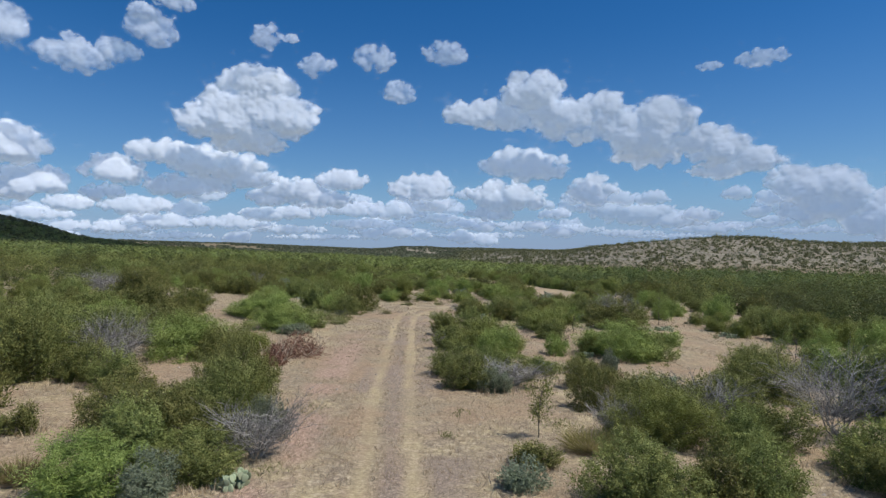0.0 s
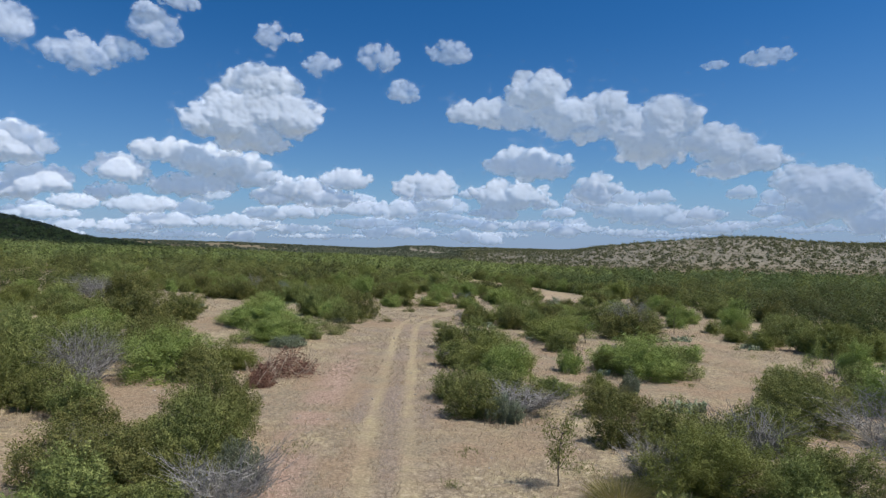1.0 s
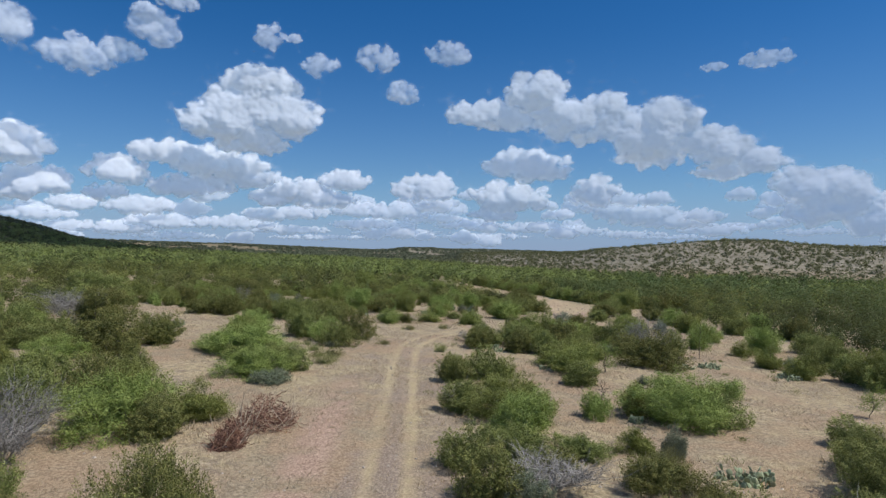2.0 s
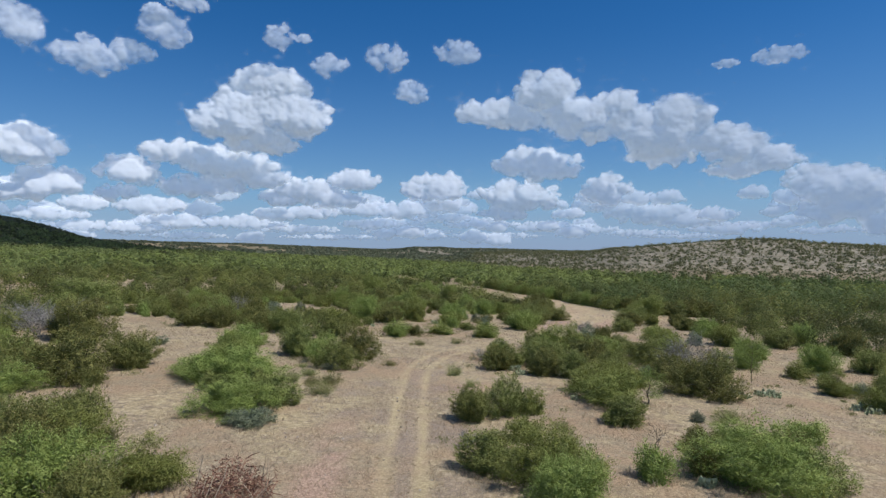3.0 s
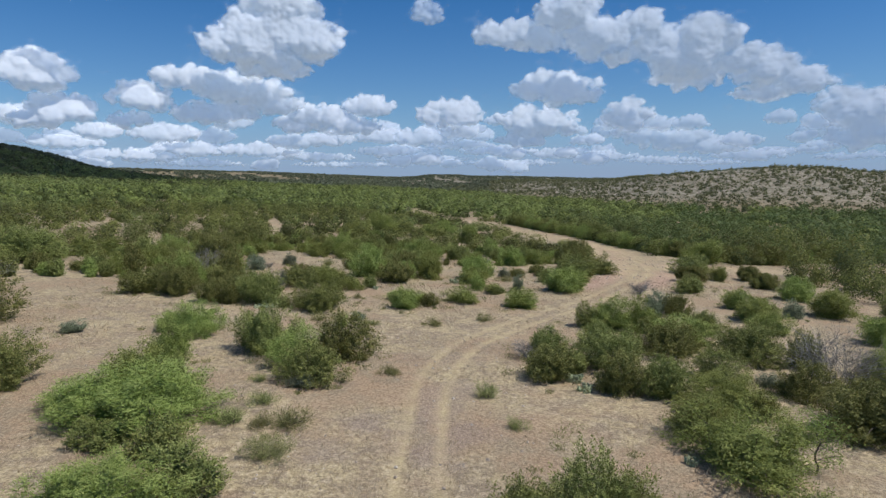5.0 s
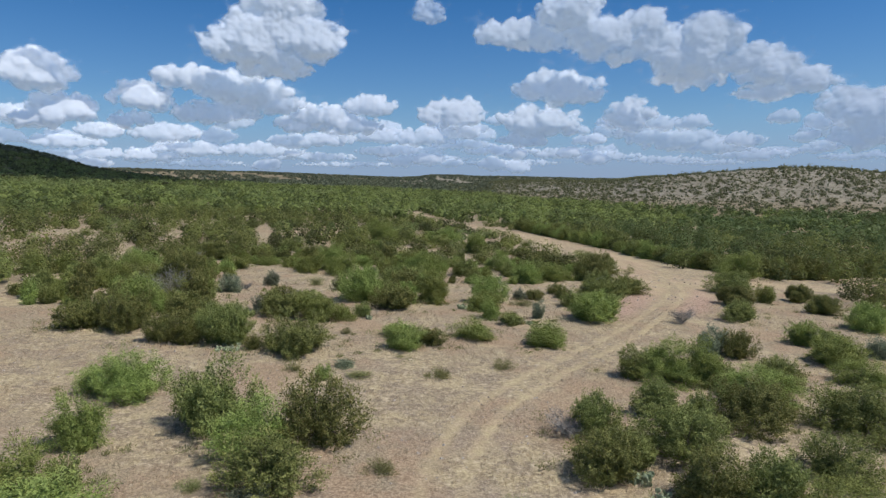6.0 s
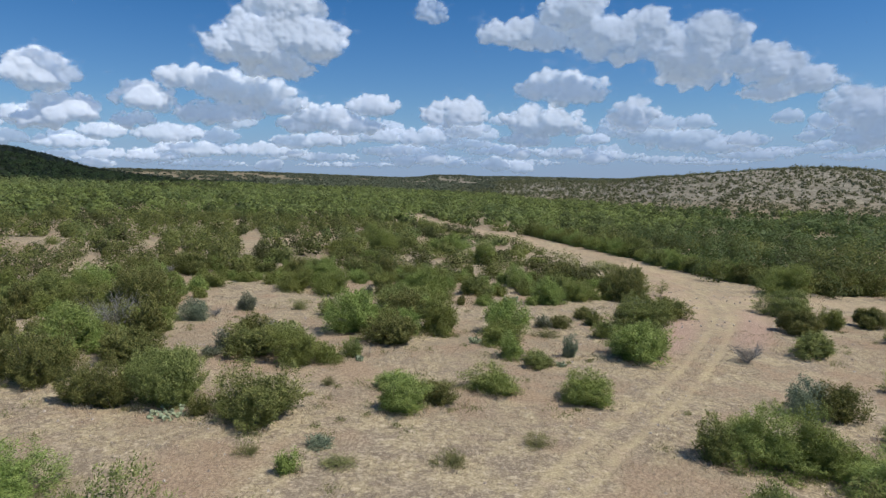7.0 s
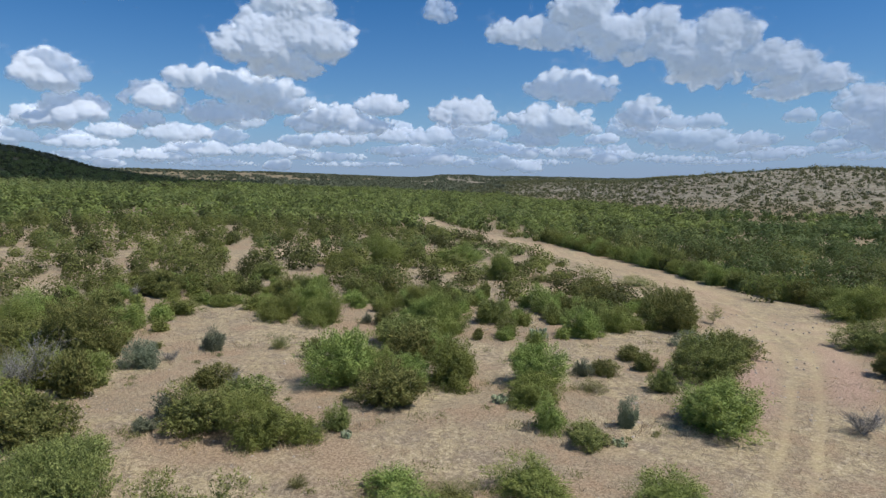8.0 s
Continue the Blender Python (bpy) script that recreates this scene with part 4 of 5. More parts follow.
plant("grass", BUNCHGRASS, [(1.4, 0.8, 2)], bunchgrass)
plant("pile", [(x, y, w, 1.45 * h) for x, y, w, h in PILE], [(1.7, 0.8, 1), (2.9, 1.3, 1)], brush_pile)

# ---- scrub that nobody could count ----
EDGE_Y = (0, 20, 30, 45, 60, 75, 90, 105, 125, 140, 160)
EDGE_LEFT = (-12, -15, -18, -22, -30, -42, -44, -40, -32, -24, -20)
EDGE_RIGHT = (12, 16, 18, 24, 30, 34, 36, 39, 43, 18, 10)


def open_ground(x, y):
    """True where the plan already says what stands there: the mapped flat, the track and the wash."""
    mapped = (x > np.interp(y, EDGE_Y, EDGE_LEFT)) & (x < np.interp(y, EDGE_Y, EDGE_RIGHT)) & (y < 120)
    d, e = along(ROAD_LINE, x, y)[0], along(BRANCH_LINE, x, y)[0]
    side = along(ROAD_LINE, x, y)[1]
    verge = np.where((y > 118) & (side < 0), 4.5, 1.4)
    return mapped | (d < wash_width(y) + verge) | (e < 4.5)


def scatter(n, r0, r1, az0, az1):
    r = np.sqrt(rng.uniform(r0 * r0, r1 * r1, n))
    a = np.radians(rng.uniform(az0, az1, n))
    return r * np.sin(a), r * np.cos(a)


def spaced(x, y, gap):
    """Leaves out points that stand closer than gap to another one."""
    seen, keep = set(), []
    for i, (p, q) in enumerate(zip((x / gap).astype(int), (y / gap).astype(int))):
        if (p, q) not in seen:
            seen.add((p, q))
            keep.append(i)
    return np.array(keep, int)


def canopy(name, x, y, wide, tall, blades, blade, leaf_mat, label, category, deep=1.0):
    """Many shrubs in one mesh, each a dome of loose blades with an uneven outline."""
    n = len(x)
    base = height(x, y)
    k = n * blades
    own = np.repeat(np.arange(n), blades)
    d = rng.normal(size=(k, 3))
    d /= np.linalg.norm(d, axis=1, keepdims=True)
    d[:, 2] = np.where(rng.random(k) < 0.8, np.abs(d[:, 2]), 0.3 * d[:, 2])
    lump = rng.normal(size=(n, 5, 3))
    lump[..., 2] = np.abs(lump[..., 2])
    lump /= np.linalg.norm(lump, axis=2, keepdims=True)
    swell = np.max(np.einsum("ij,ikj->ik", d, lump[own]), 1)
    q = rng.uniform(0.3, 1.0, k) ** 0.4 * (0.50 + 0.55 * ramp(swell, 0.45, 1.0))
    p = np.empty((k, 3))
    p[:, 0] = x[own] + d[:, 0] * q * wide[own] * 0.5
    p[:, 1] = y[own] + d[:, 1] * q * wide[own] * 0.5
    p[:, 2] = base[own] + tall[own] * (0.14 + 0.84 * d[:, 2] * q)
    s = (blade * (wide[own] / 3.0) ** 0.5)[:, None]
    v, f = facing(p, d * (1, 1, 0.8) + (0, 0, 0.25), s, s * 0.42)
    me = mesh_np(name, v, f, leaf_mat)
    attribute(me, "tone", np.repeat(np.repeat(ramp(rng.random(n), 0.25, 0.95), blades), 3))
    tagged(new(name, me), label, category, kind="stuff")


def thin(x, y, scale, lo, seed):
    return fbm(x / scale, y / scale, 3, seed) > lo


# nearest thickets beside the mapped flat: full shrubs
x, y = scatter(2600, 18, 150, -75, 75)
ok = ~open_ground(x, y) & (from_path(x, y) < 46) & (y > 8) & (thin(x, y, 9, 0.38, 31) | ((x < -16) & (y < 60)))
x, y = x[ok], y[ok]
ok = spaced(x, y, 3.4)
x, y = x[ok], y[ok]
w = rng.uniform(2.2, 4.0, len(x))
h = w * rng.uniform(0.62, 0.85, len(x))
green = fbm(x / 20, y / 20, 2, 33) + 0.25 * rng.random(len(x)) - 0.004 * x > np.where((x < -14) & (y < 62), 0.86, 0.64)
rows = np.stack([x, y, w, h], 1)
plant("juniper", rows[~green].tolist(), [(2.8, 2.0, 3), (3.6, 2.7, 3)], lambda w, h: shrub("juniper", w, h, 1.2, 1.6))
plant("mesquite", rows[green].tolist(), [(2.8, 2.0, 3), (3.6, 2.7, 2)], lambda w, h: shrub("mesquite", w, h, 1.2, 1.6))

# the green fringe along the far bank of the wash
BANK = smooth_line(np.array([(10.6, 202), (17.4, 180), (22.6, 167), (26.2, 155), (29.8, 143), (33.4, 136), (36.5, 130.5), (42, 130), (52, 134), (66, 138)]), 2)
rows = []
for (ax, ay), (bx, by) in zip(BANK[:-1], BANK[1:]):
    long = math.hypot(bx - ax, by - ay)
    nx, ny = (ay - by) / long, (bx - ax) / long
    for deep in (1.2, 3.6, 6.2):
        for _ in range(max(1, round(long / 2.6))):
            u, w = rng.random(), float(rng.uniform(2.4, 4.4))
            off = deep + rng.uniform(-0.8, 0.8)
            rows.append((ax + u * (bx - ax) + abs(ny) * off * 0.8, ay + u * (by - ay) + abs(nx) * off * 0.8, w, w * float(rng.uniform(0.62, 0.85))))
rows = np.array(rows)
green = rng.random(len(rows)) < 0.68
plant("mesquite", rows[green].tolist(), [(2.8, 2.0, 3), (3.8, 2.8, 2)], lambda w, h: shrub("mesquite", w, h, 1.1, 1.9))
plant("juniper", rows[~green].tolist(), [(2.8, 2.0, 3)], lambda w, h: shrub("juniper", w, h, 1.1, 1.9))

# smaller shrubs between the larger ones: x from, to, y from, to, how many tried, how thick
taken = np.array([r[:3] for r in JUNIPER + MESQUITE + SAGE + CACTUS + WEED])
for x0, x1, y0, y1, tries, bar, apart_by in ((-40, 15, 108, 128, 700, 0.50, 0.6), (-45, -24, 84, 108, 200, 0.53, 0.6)):
    x, y = rng.uniform(x0, x1, tries), rng.uniform(y0, y1, tries)
    apart = np.min(np.hypot(x[:, None] - taken[:, 0], y[:, None] - taken[:, 1]) - 0.42 * taken[:, 2], 1)
    ok = (apart > apart_by) & (along(ROAD_LINE, x, y)[0] > wash_width(y) + 2.0) & (fbm(x / 6, y / 6, 3, 61) + 0.004 * (y - y0) > bar)
    x, y = x[ok], y[ok]
    ok = spaced(x, y, 1.9)
    x, y = x[ok], y[ok]
    w = rng.uniform(1.0, 2.5, len(x))
    rows = np.stack([x, y, w, w * rng.uniform(0.65, 0.95, len(x))], 1)
    green = rng.random(len(x)) < (0.74 if y0 > 90 else 0.35)
    plant("mesquite", rows[green].tolist(), [(1.3, 1.0, 2), (2.1, 1.7, 2)], lambda w, h: shrub("mesquite", w, h, 1.2, 1.6))
    plant("juniper", rows[~green].tolist(), [(1.3, 1.0, 2), (2.1, 1.6, 2)], lambda w, h: shrub("juniper", w, h, 1.2, 1.6))

# the valley's scrub, thinner in detail with distance
x, y = scatter(9000, 40, 230, -62, 62)
ok = ~open_ground(x, y) & (from_path(x, y) >= 45) & (from_path(x, y) < 150) & thin(x, y, 11, 0.375, 35)
x, y = x[ok], y[ok]
ok = spaced(x, y, 3.7)
x, y = x[ok], y[ok]
w = rng.uniform(1.5, 2.35, len(x)) ** 2
h = w * rng.uniform(0.5, 1.0, len(x)) * np.where((x > 24) & (y > 70), 1.15, 1.0) * np.where((np.abs(x) < 24) & (y < 215), 0.68, 1.0)
tone = fbm(x / 16, y / 16, 2, 37) + 0.3 * rng.random(len(x))
dark = (tone < 0.43) | ((x > 30) & (y < 210) & (tone < 0.70))
w = np.where((x > 34) & (y > 40), w * 1.25, w)
h = np.where((x > 34) & (y > 40), h * rng.uniform(0.8, 1.6, len(x)), h)
near, edge = from_path(x, y) < 80, from_path(x, y) < 60
deep = dark & (x > 30) & (y < 230)
for who, name, leaf, label in ((deep, "oak_thicket", DEEP_LEAF, "deep green oak and juniper thicket in the low ground"), (~dark, "valley_scrub", FAR_LEAF, "dense green mesquite scrub across the valley floor"), (dark & ~deep, "dark_thicket", DARK_LEAF, "dark green juniper thicket between the mesquite")):
    for zone, blades, blade in ((edge, 1000, 0.135), (near & ~edge, 700, 0.165), (~near, 380, 0.24)):
        k = who & zone
        canopy(name, x[k], y[k], w[k], h[k], blades, blade, leaf, label, "scrub")

x, y = scatter(30000, 100, 640, -50, 50)
ok = ~open_ground(x, y) & (from_path(x, y) >= 150) & thin(x, y, 16, 0.36, 39)
rr, az = np.hypot(x, y), np.degrees(np.arctan2(x, y))
hill = (az > 2) & (rr > 0.60 * np.interp(az, (0, 6, 14, 20, 60), (1050, 900, 660, 600, 560)))
ok &= ~hill
x, y = x[ok], y[ok]
ok = spaced(x, y, 4.2)
x, y = x[ok], y[ok]
w = rng.uniform(3.4, 6.5, len(x))
h = w * rng.uniform(0.5, 0.8, len(x))
tone = fbm(x / 30, y / 30, 3, 41) + 0.25 * rng.random(len(x))
side = np.degrees(np.arctan2(x, y))
dark = (tone < 0.50) | ((side > 16) & (tone < 0.74)) | ((side < -26) & (np.hypot(x, y) > 380))
canopy("distant_scrub", x[~dark], y[~dark], w[~dark], h[~dark], 75, 0.63, FAR_LEAF, "green scrub canopy filling the valley", "scrub")
deep = dark & (side > 13)
canopy("distant_thicket", x[dark & ~deep], y[dark & ~deep], w[dark & ~deep], h[dark & ~deep], 75, 0.63, DARK_LEAF, "dark green thicket along the valley and its foot slopes", "scrub")
canopy("foot_slope_thicket", x[deep], y[deep], w[deep], h[deep], 75, 0.63, DEEP_LEAF, "deep green trees at the foot of the hill", "scrub")

x, y = scatter(20000, 640, 1900, -50, 50)
rr, az = np.hypot(x, y), np.degrees(np.arctan2(x, y))
ok = (fbm(x / 60, y / 60, 3, 43) > 0.35) & ~((az > 2) & (rr < 1150) & (rr > 0.6 * np.interp(az, (0, 6, 14, 20, 60), (1050, 900, 660, 600, 560))))
x, y = x[ok], y[ok]
w = rng.uniform(5, 11, len(x))
h = rng.uniform(1.8, 4.0, len(x))
# far scrub takes the leaf colour that has haze painted in
canopy("far_slope_scrub", x, y, w, h, 15, 2.2, HAZED_LEAF, "scrub on the far slopes and mesa, greyed to imitate haze", "scrub")

# shrubs dotted over the stony hill
x, y = scatter(24000, 310, 1250, -2, 50)
rr, az = np.hypot(x, y), np.degrees(np.arctan2(x, y))
ledge = value_noise(height(x, y) / 1.7, np.arctan2(x, y) * 14, 46)
ok = (rr > 0.58 * np.interp(az, (0, 6, 14, 20, 60), (1050, 900, 660, 600, 560))) & (fbm(x / 25, y / 25, 3, 45) + 0.30 * (ledge - 0.5) > 0.29)
x, y = x[ok], y[ok]
ok = spaced(x, y, 3.8)
x, y = x[ok], y[ok]
w = rng.uniform(2.0, 6.4, len(x)) * rng.uniform(0.7, 1.15, len(x))
h = w * rng.uniform(0.45, 0.75, len(x))
canopy("hill_shrubs", x, y, w, h * 0.85, 25, 0.76, HILL_LEAF, "dark shrubs dotted over a pale stony hill", "scrub")

x, y = scatter(16000, 310, 1000, 1, 50)
rr, az = np.hypot(x, y), np.degrees(np.arctan2(x, y))
ok = rr > 0.58 * np.interp(az, (0, 6, 14, 20, 60), (1050, 900, 660, 600, 560))
x, y = x[ok], y[ok]
w = rng.uniform(0.8, 2.0, len(x))
# same haze-greyed leaf colour as the far slopes
canopy("hill_brush", x, y, w, w * 0.6, 8, 1.0, HAZED_LEAF, "low grey-green brush between the rocks of the hill", "scrub")

# the shaded hill beyond the scrub
x, y = scatter(4600, 430, 900, -55, -20)
w = rng.uniform(3.2, 6.8, len(x))
h = w * rng.uniform(0.45, 0.7, len(x))
canopy("wooded_hill", x, y, w, h, 32, 1.05, CEDAR_LEAF, "dark wooded slope of the hill beyond the scrub", "scrub")


# ---- dry grass and stones ----
def dry_grass():
    n = 165000
    x, y = rng.uniform(-36, 36, n), 12 + 116 * rng.random(n) ** 1.15
    d, side, at = along(ROAD_LINE, x, y)
    keep = (fbm(x / 3.4, y / 3.4, 3, 51) + 0.22 * rng.random(n) > 0.55) & (np.abs(d - 0.76) > 0.26) & ~((y > 105) & (d < wash_width(y)))
    x, y = x[keep], y[keep]
    m, k = len(x), 5
    own = np.repeat(np.arange(m), k)
    z = height(x, y)
    p = np.stack([x[own] + rng.normal(size=m * k) * 0.045, y[own] + rng.normal(size=m * k) * 0.045, z[own] - 0.02], 1)
    way = rng.normal(size=(m * k, 3)) * (0.55, 0.55, 0.2) + (0, 0, 0.8)
    v, f = leaves(p, way, 0.14, 0.010, False)
    # longer tufts left standing round the shrubs
    rows = np.array([r[:3] for r in JUNIPER + MESQUITE + SAGE])
    own = np.repeat(np.arange(len(rows)), 45)
    a, q = rng.uniform(0, 2 * np.pi, len(own)), rows[own, 2] * rng.uniform(0.38, 0.72, len(own))
    x, y = rows[own, 0] + q * np.cos(a), rows[own, 1] + q * np.sin(a)
    keep = (along(ROAD_LINE, x, y)[0] > 1.8) & (value_noise(x / 0.8, y / 0.8, 63) > 0.45)
    x, y = np.repeat(x[keep], 3), np.repeat(y[keep], 3)
    p = np.stack([x + rng.normal(size=len(x)) * 0.07, y + rng.normal(size=len(x)) * 0.07, height(x, y) - 0.02], 1)
    v2, f2 = leaves(p, rng.normal(size=p.shape) * (0.4, 0.4, 0.1) + (0, 0, 0.9), 0.34, 0.020, False)
    v, f = joined([(v, f), (v2, f2)])
    tagged(new("dry_grass", mesh_np("dry_grass", v, f, STRAW)), "short dry straw-coloured grass over the flat", "grass", kind="stuff")


dry_grass()


def weeds():
    """Sparse grey-green herbs between the straw."""
    n = 420
    x, y = rng.uniform(-34, 30, n), rng.uniform(13, 122, n)
    ok = (along(ROAD_LINE, x, y)[0] > 1.6) & (fbm(x / 9, y / 9, 3, 57) > 0.47) & ~((y > 100) & (along(ROAD_LINE, x, y)[0] < wash_width(y) + 1))
    x, y = x[ok], y[ok]
    rows = np.array([r[:3] for r in JUNIPER + MESQUITE + SAGE if 56 < r[1] < 126])
    pick = rng.integers(0, len(rows), 520)
    a, q = rng.uniform(0, 2 * np.pi, 520), rows[pick, 2] * rng.uniform(0.5, 1.1, 520)
    x2, y2 = rows[pick, 0] + q * np.cos(a), rows[pick, 1] + q * np.sin(a)
    ok = along(ROAD_LINE, x2, y2)[0] > wash_width(y2) + 0.6
    x, y = np.concatenate([x, x2[ok]]), np.concatenate([y, y2[ok]])
    k = 90
    own = np.repeat(np.arange(len(x)), k)
    big = rng.uniform(0.12, 0.40, len(x))[own]
    p = np.stack([x[own] + rng.normal(size=len(own)) * big * 0.8, y[own] + rng.normal(size=len(own)) * big * 0.8, height(x, y)[own] + rng.random(len(own)) * big * 0.9], 1)
    v, f = leaves(p, rng.normal(size=(len(own), 3)) * 0.5 + (0, 0, 0.7), 0.13, 0.013, False)
    tagged(new("low_weeds", mesh_np("low_weeds", v, f, WEED_LEAF)), "sparse grey-green weeds among the dry grass", "weeds", kind="stuff")


weeds()


def stones():
    n = 6000
    x, y = rng.uniform(-30, 34, n), rng.uniform(12, 132, n)
    keep = (fbm(x / 6, y / 6, 3, 53) > 0.5) | ((y > 96) & (along(ROAD_LINE, x, y)[0] < wash_width(y) + 1.5))
    x, y = x[keep], y[keep]
    n = len(x)
    corner = np.array([(1, 0, 0), (0, 1, 0), (-1, 0, 0), (0, -1, 0), (0, 0, 0.8), (0, 0, -0.6)], float)
    tri = np.array([(0, 1, 4), (1, 2, 4), (2, 3, 4), (3, 0, 4), (1, 0, 5), (2, 1, 5), (3, 2, 5), (0, 3, 5)])
    size = (0.022 + 0.075 * rng.random((n, 1, 1)) ** 2 * np.where(y > 90, 1.6, 1.0)[:, None, None]) * rng.uniform(0.6, 1.4, (n, 6, 1))
    a = rng.uniform(0, 6.28, n)
    c, s = np.cos(a)[:, None], np.sin(a)[:, None]
    v = corner[None] * size
    v = np.stack([v[..., 0] * c - v[..., 1] * s, v[..., 0] * s + v[..., 1] * c, v[..., 2]], -1)
    v += np.stack([x, y, height(x, y)], -1)[:, None, :]
    f = (tri[None] + 6 * np.arange(n)[:, None, None]).reshape(-1, 3)
    tagged(new("pebbles", mesh_np("pebbles", v.reshape(-1, 3), f, STONE)), "pale limestone pebbles strewn over bare soil", "stones", kind="stuff")


stones()

# ---- clouds: turn from +y to the right, height over the horizon, half width, half height, in degrees ----
CLOUDS = []
CLOUDS.append([(-17.1, 11.25, 5.8, 2.36), (-15.9, 14.2, 3.7, 1.85), (-20.0, 11.2, 2.9, 1.5), (-17.0, 12.2, 4.2, 2.3), (-13.4, 11.9, 2.9, 1.9), (-16.6, 9.37, 3.5, 1.06)])
CLOUDS.append([(8.5, 14.19, 2.9, 2.02), (3.9, 12.48, 3.5, 1.38), (6.8, 11.95, 3.1, 1.23), (12.1, 11.32, 3.0, 2.04), (14.5, 12.28, 2.9, 1.82), (18.3, 10.07, 3.3, 2.29), (20.2, 11.24, 2.4, 2.25), (22.9, 8.88, 3.1, 1.96), (18.8, 8.33, 3.3, 1.20), (27.0, 7.7, 2.1, 1.35), (24.2, 6.94, 2.6, 0.84), (10.3, 12.5, 2.8, 1.6), (16.3, 11.0, 3.0, 1.8), (24.6, 8.6, 2.6, 1.6)])
CLOUDS.append([(8.0, 7.70, 3.8, 1.51)])
CLOUDS.append([(14.0, 5.54, 1.6, 1.39)])
CLOUDS.append([(30.0, 5.60, 2.2, 1.42), (32.3, 4.61, 2.6, 1.96), (35.0, 2.57, 2.3, 1.36), (31.1, 3.33, 2.3, 1.11), (36.2, 3.58, 1.7, 1.25)])
CLOUDS.append([(-30.0, 15.11, 3.1, 1.49), (-27.2, 15.77, 2.4, 1.06), (-24.7, 17.82, 1.9, 1.78), (-25.2, 19.30, 1.3, 0.58)])
CLOUDS.append([(-22.6, 20.10, 1.8, 0.84)])
CLOUDS.append([(-15.0, 18.21, 1.5, 1.17), (-13.3, 18.35, 0.9, 0.45)])
CLOUDS.append([(-10.9, 16.26, 1.9, 1.03)])
CLOUDS.append([(-5.8, 17.05, 2.1, 1.27)])
CLOUDS.append([(0.8, 17.51, 2.0, 1.32)])
CLOUDS.append([(-3.4, 14.21, 1.4, 1.21)])
CLOUDS.append([(27.6, 15.56, 2.3, 0.77)])
CLOUDS.append([(23.5, 15.38, 1.2, 0.44)])
CLOUDS.append([(-34.7, 16.61, 2.1, 1.74)])
CLOUDS.append([(-34.1, 8.03, 2.4, 1.41)])
CLOUDS.append([(-32.7, 5.41, 2.2, 1.28), (-34.3, 4.67, 1.7, 0.84)])
CLOUDS.append([(-27.0, 6.57, 2.2, 1.17), (-23.6, 8.24, 2.7, 1.01), (-19.6, 7.54, 4.2, 1.33), (-17.1, 6.45, 2.8, 0.97), (-21.6, 5.55, 3.5, 0.95)])
CLOUDS.append([(-27.9, 4.80, 1.5, 0.67)])
CLOUDS.append([(-25.5, 3.81, 2.6, 0.74)])
CLOUDS.append([(-30.3, 3.80, 1.7, 0.66)])
CLOUDS.append([(-12.8, 5.61, 3.0, 0.99), (-15.0, 4.81, 1.8, 0.79), (-10.6, 4.81, 3.0, 0.90)])
CLOUDS.append([(-8.6, 6.46, 2.3, 0.85)])
CLOUDS.append([(-1.6, 5.80, 2.9, 1.33)])
CLOUDS.append([(-15.2, 3.32, 2.2, 0.64), (-12.3, 3.58, 2.4, 0.65)])
CLOUDS.append([(6.5, 5.14, 3.4, 1.37), (5.0, 3.61, 2.3, 0.72)])
CLOUDS.append([(10.6, 3.48, 1.4, 0.46)])
CLOUDS.append([(17.4, 3.51, 3.9, 0.93), (20.4, 2.78, 3.2, 0.68), (14.5, 4.14, 1.9, 0.65)])
CLOUDS.append([(-3.7, 3.79, 3.2, 0.77)])
CLOUDS.append([(-7.8, 3.85, 3.1, 0.66)])
CLOUDS.append([(-6.8, 2.59, 3.1, 0.46)])
CLOUDS.append([(-0.7, 3.14, 2.7, 0.51)])
CLOUDS.append([(2.9, 2.64, 3.2, 0.51)])
CLOUDS.append([(8.1, 2.38, 2.6, 0.46)])
CLOUDS.append([(-18.5, 2.53, 3.8, 0.58)])
CLOUDS.append([(-22.9, 2.58, 3.5, 0.61)])
CLOUDS.append([(-27.1, 2.02, 3.3, 0.46)])
CLOUDS.append([(-32.5, 2.93, 2.6, 0.56)])
CLOUDS.append([(-32.5, 1.85, 3.3, 0.43)])
CLOUDS.append([(-13.7, 2.01, 3.5, 0.40)])
CLOUDS.append([(-3.7, 1.84, 4.2, 0.36)])
CLOUDS.append([(11.6, 2.11, 3.1, 0.45)])
CLOUDS.append([(16.9, 1.74, 2.9, 0.35)])
CLOUDS.append([(23.5, 2.12, 2.7, 0.52)])
CLOUDS.append([(4.0, 1.56, 4.2, 0.31)])
CLOUDS.append([(-22.9, 1.40, 3.5, 0.33)])
CLOUDS.append([(12.1, 2.46, 1.0, 0.60)])
CLOUDS.append([(-10.8, 1.38, 4.4, 0.25)])
CLOUDS.append([(25.5, 2.32, 1.7, 0.33)])
CLOUDS.append([(31.1, 1.87, 2.7, 0.35)])
CLOUDS.append([(20.2, 1.52, 3.2, 0.24)])



def billow(u, v, seed, octaves=3, gain=0.42):
    """Cauliflower noise: rounded lumps with creases between."""
    total, amp, norm = 0.0, 1.0, 0.0
    for o in range(octaves):
        n = 2 * value_noise(u * 2 ** o + 3.1 * o, v * 2 ** o + 7.7 * o, seed + o) - 1
        total = total + amp * (1 - n * n * 1.5)
        norm += amp
        amp *= gain
    return total / norm


def merged(a, b, k):
    """The larger of two fields, rounded where they meet."""
    h = np.clip(k - np.abs(a - b), 0, None) / k
    return np.maximum(a, b) + h * h * k * 0.25


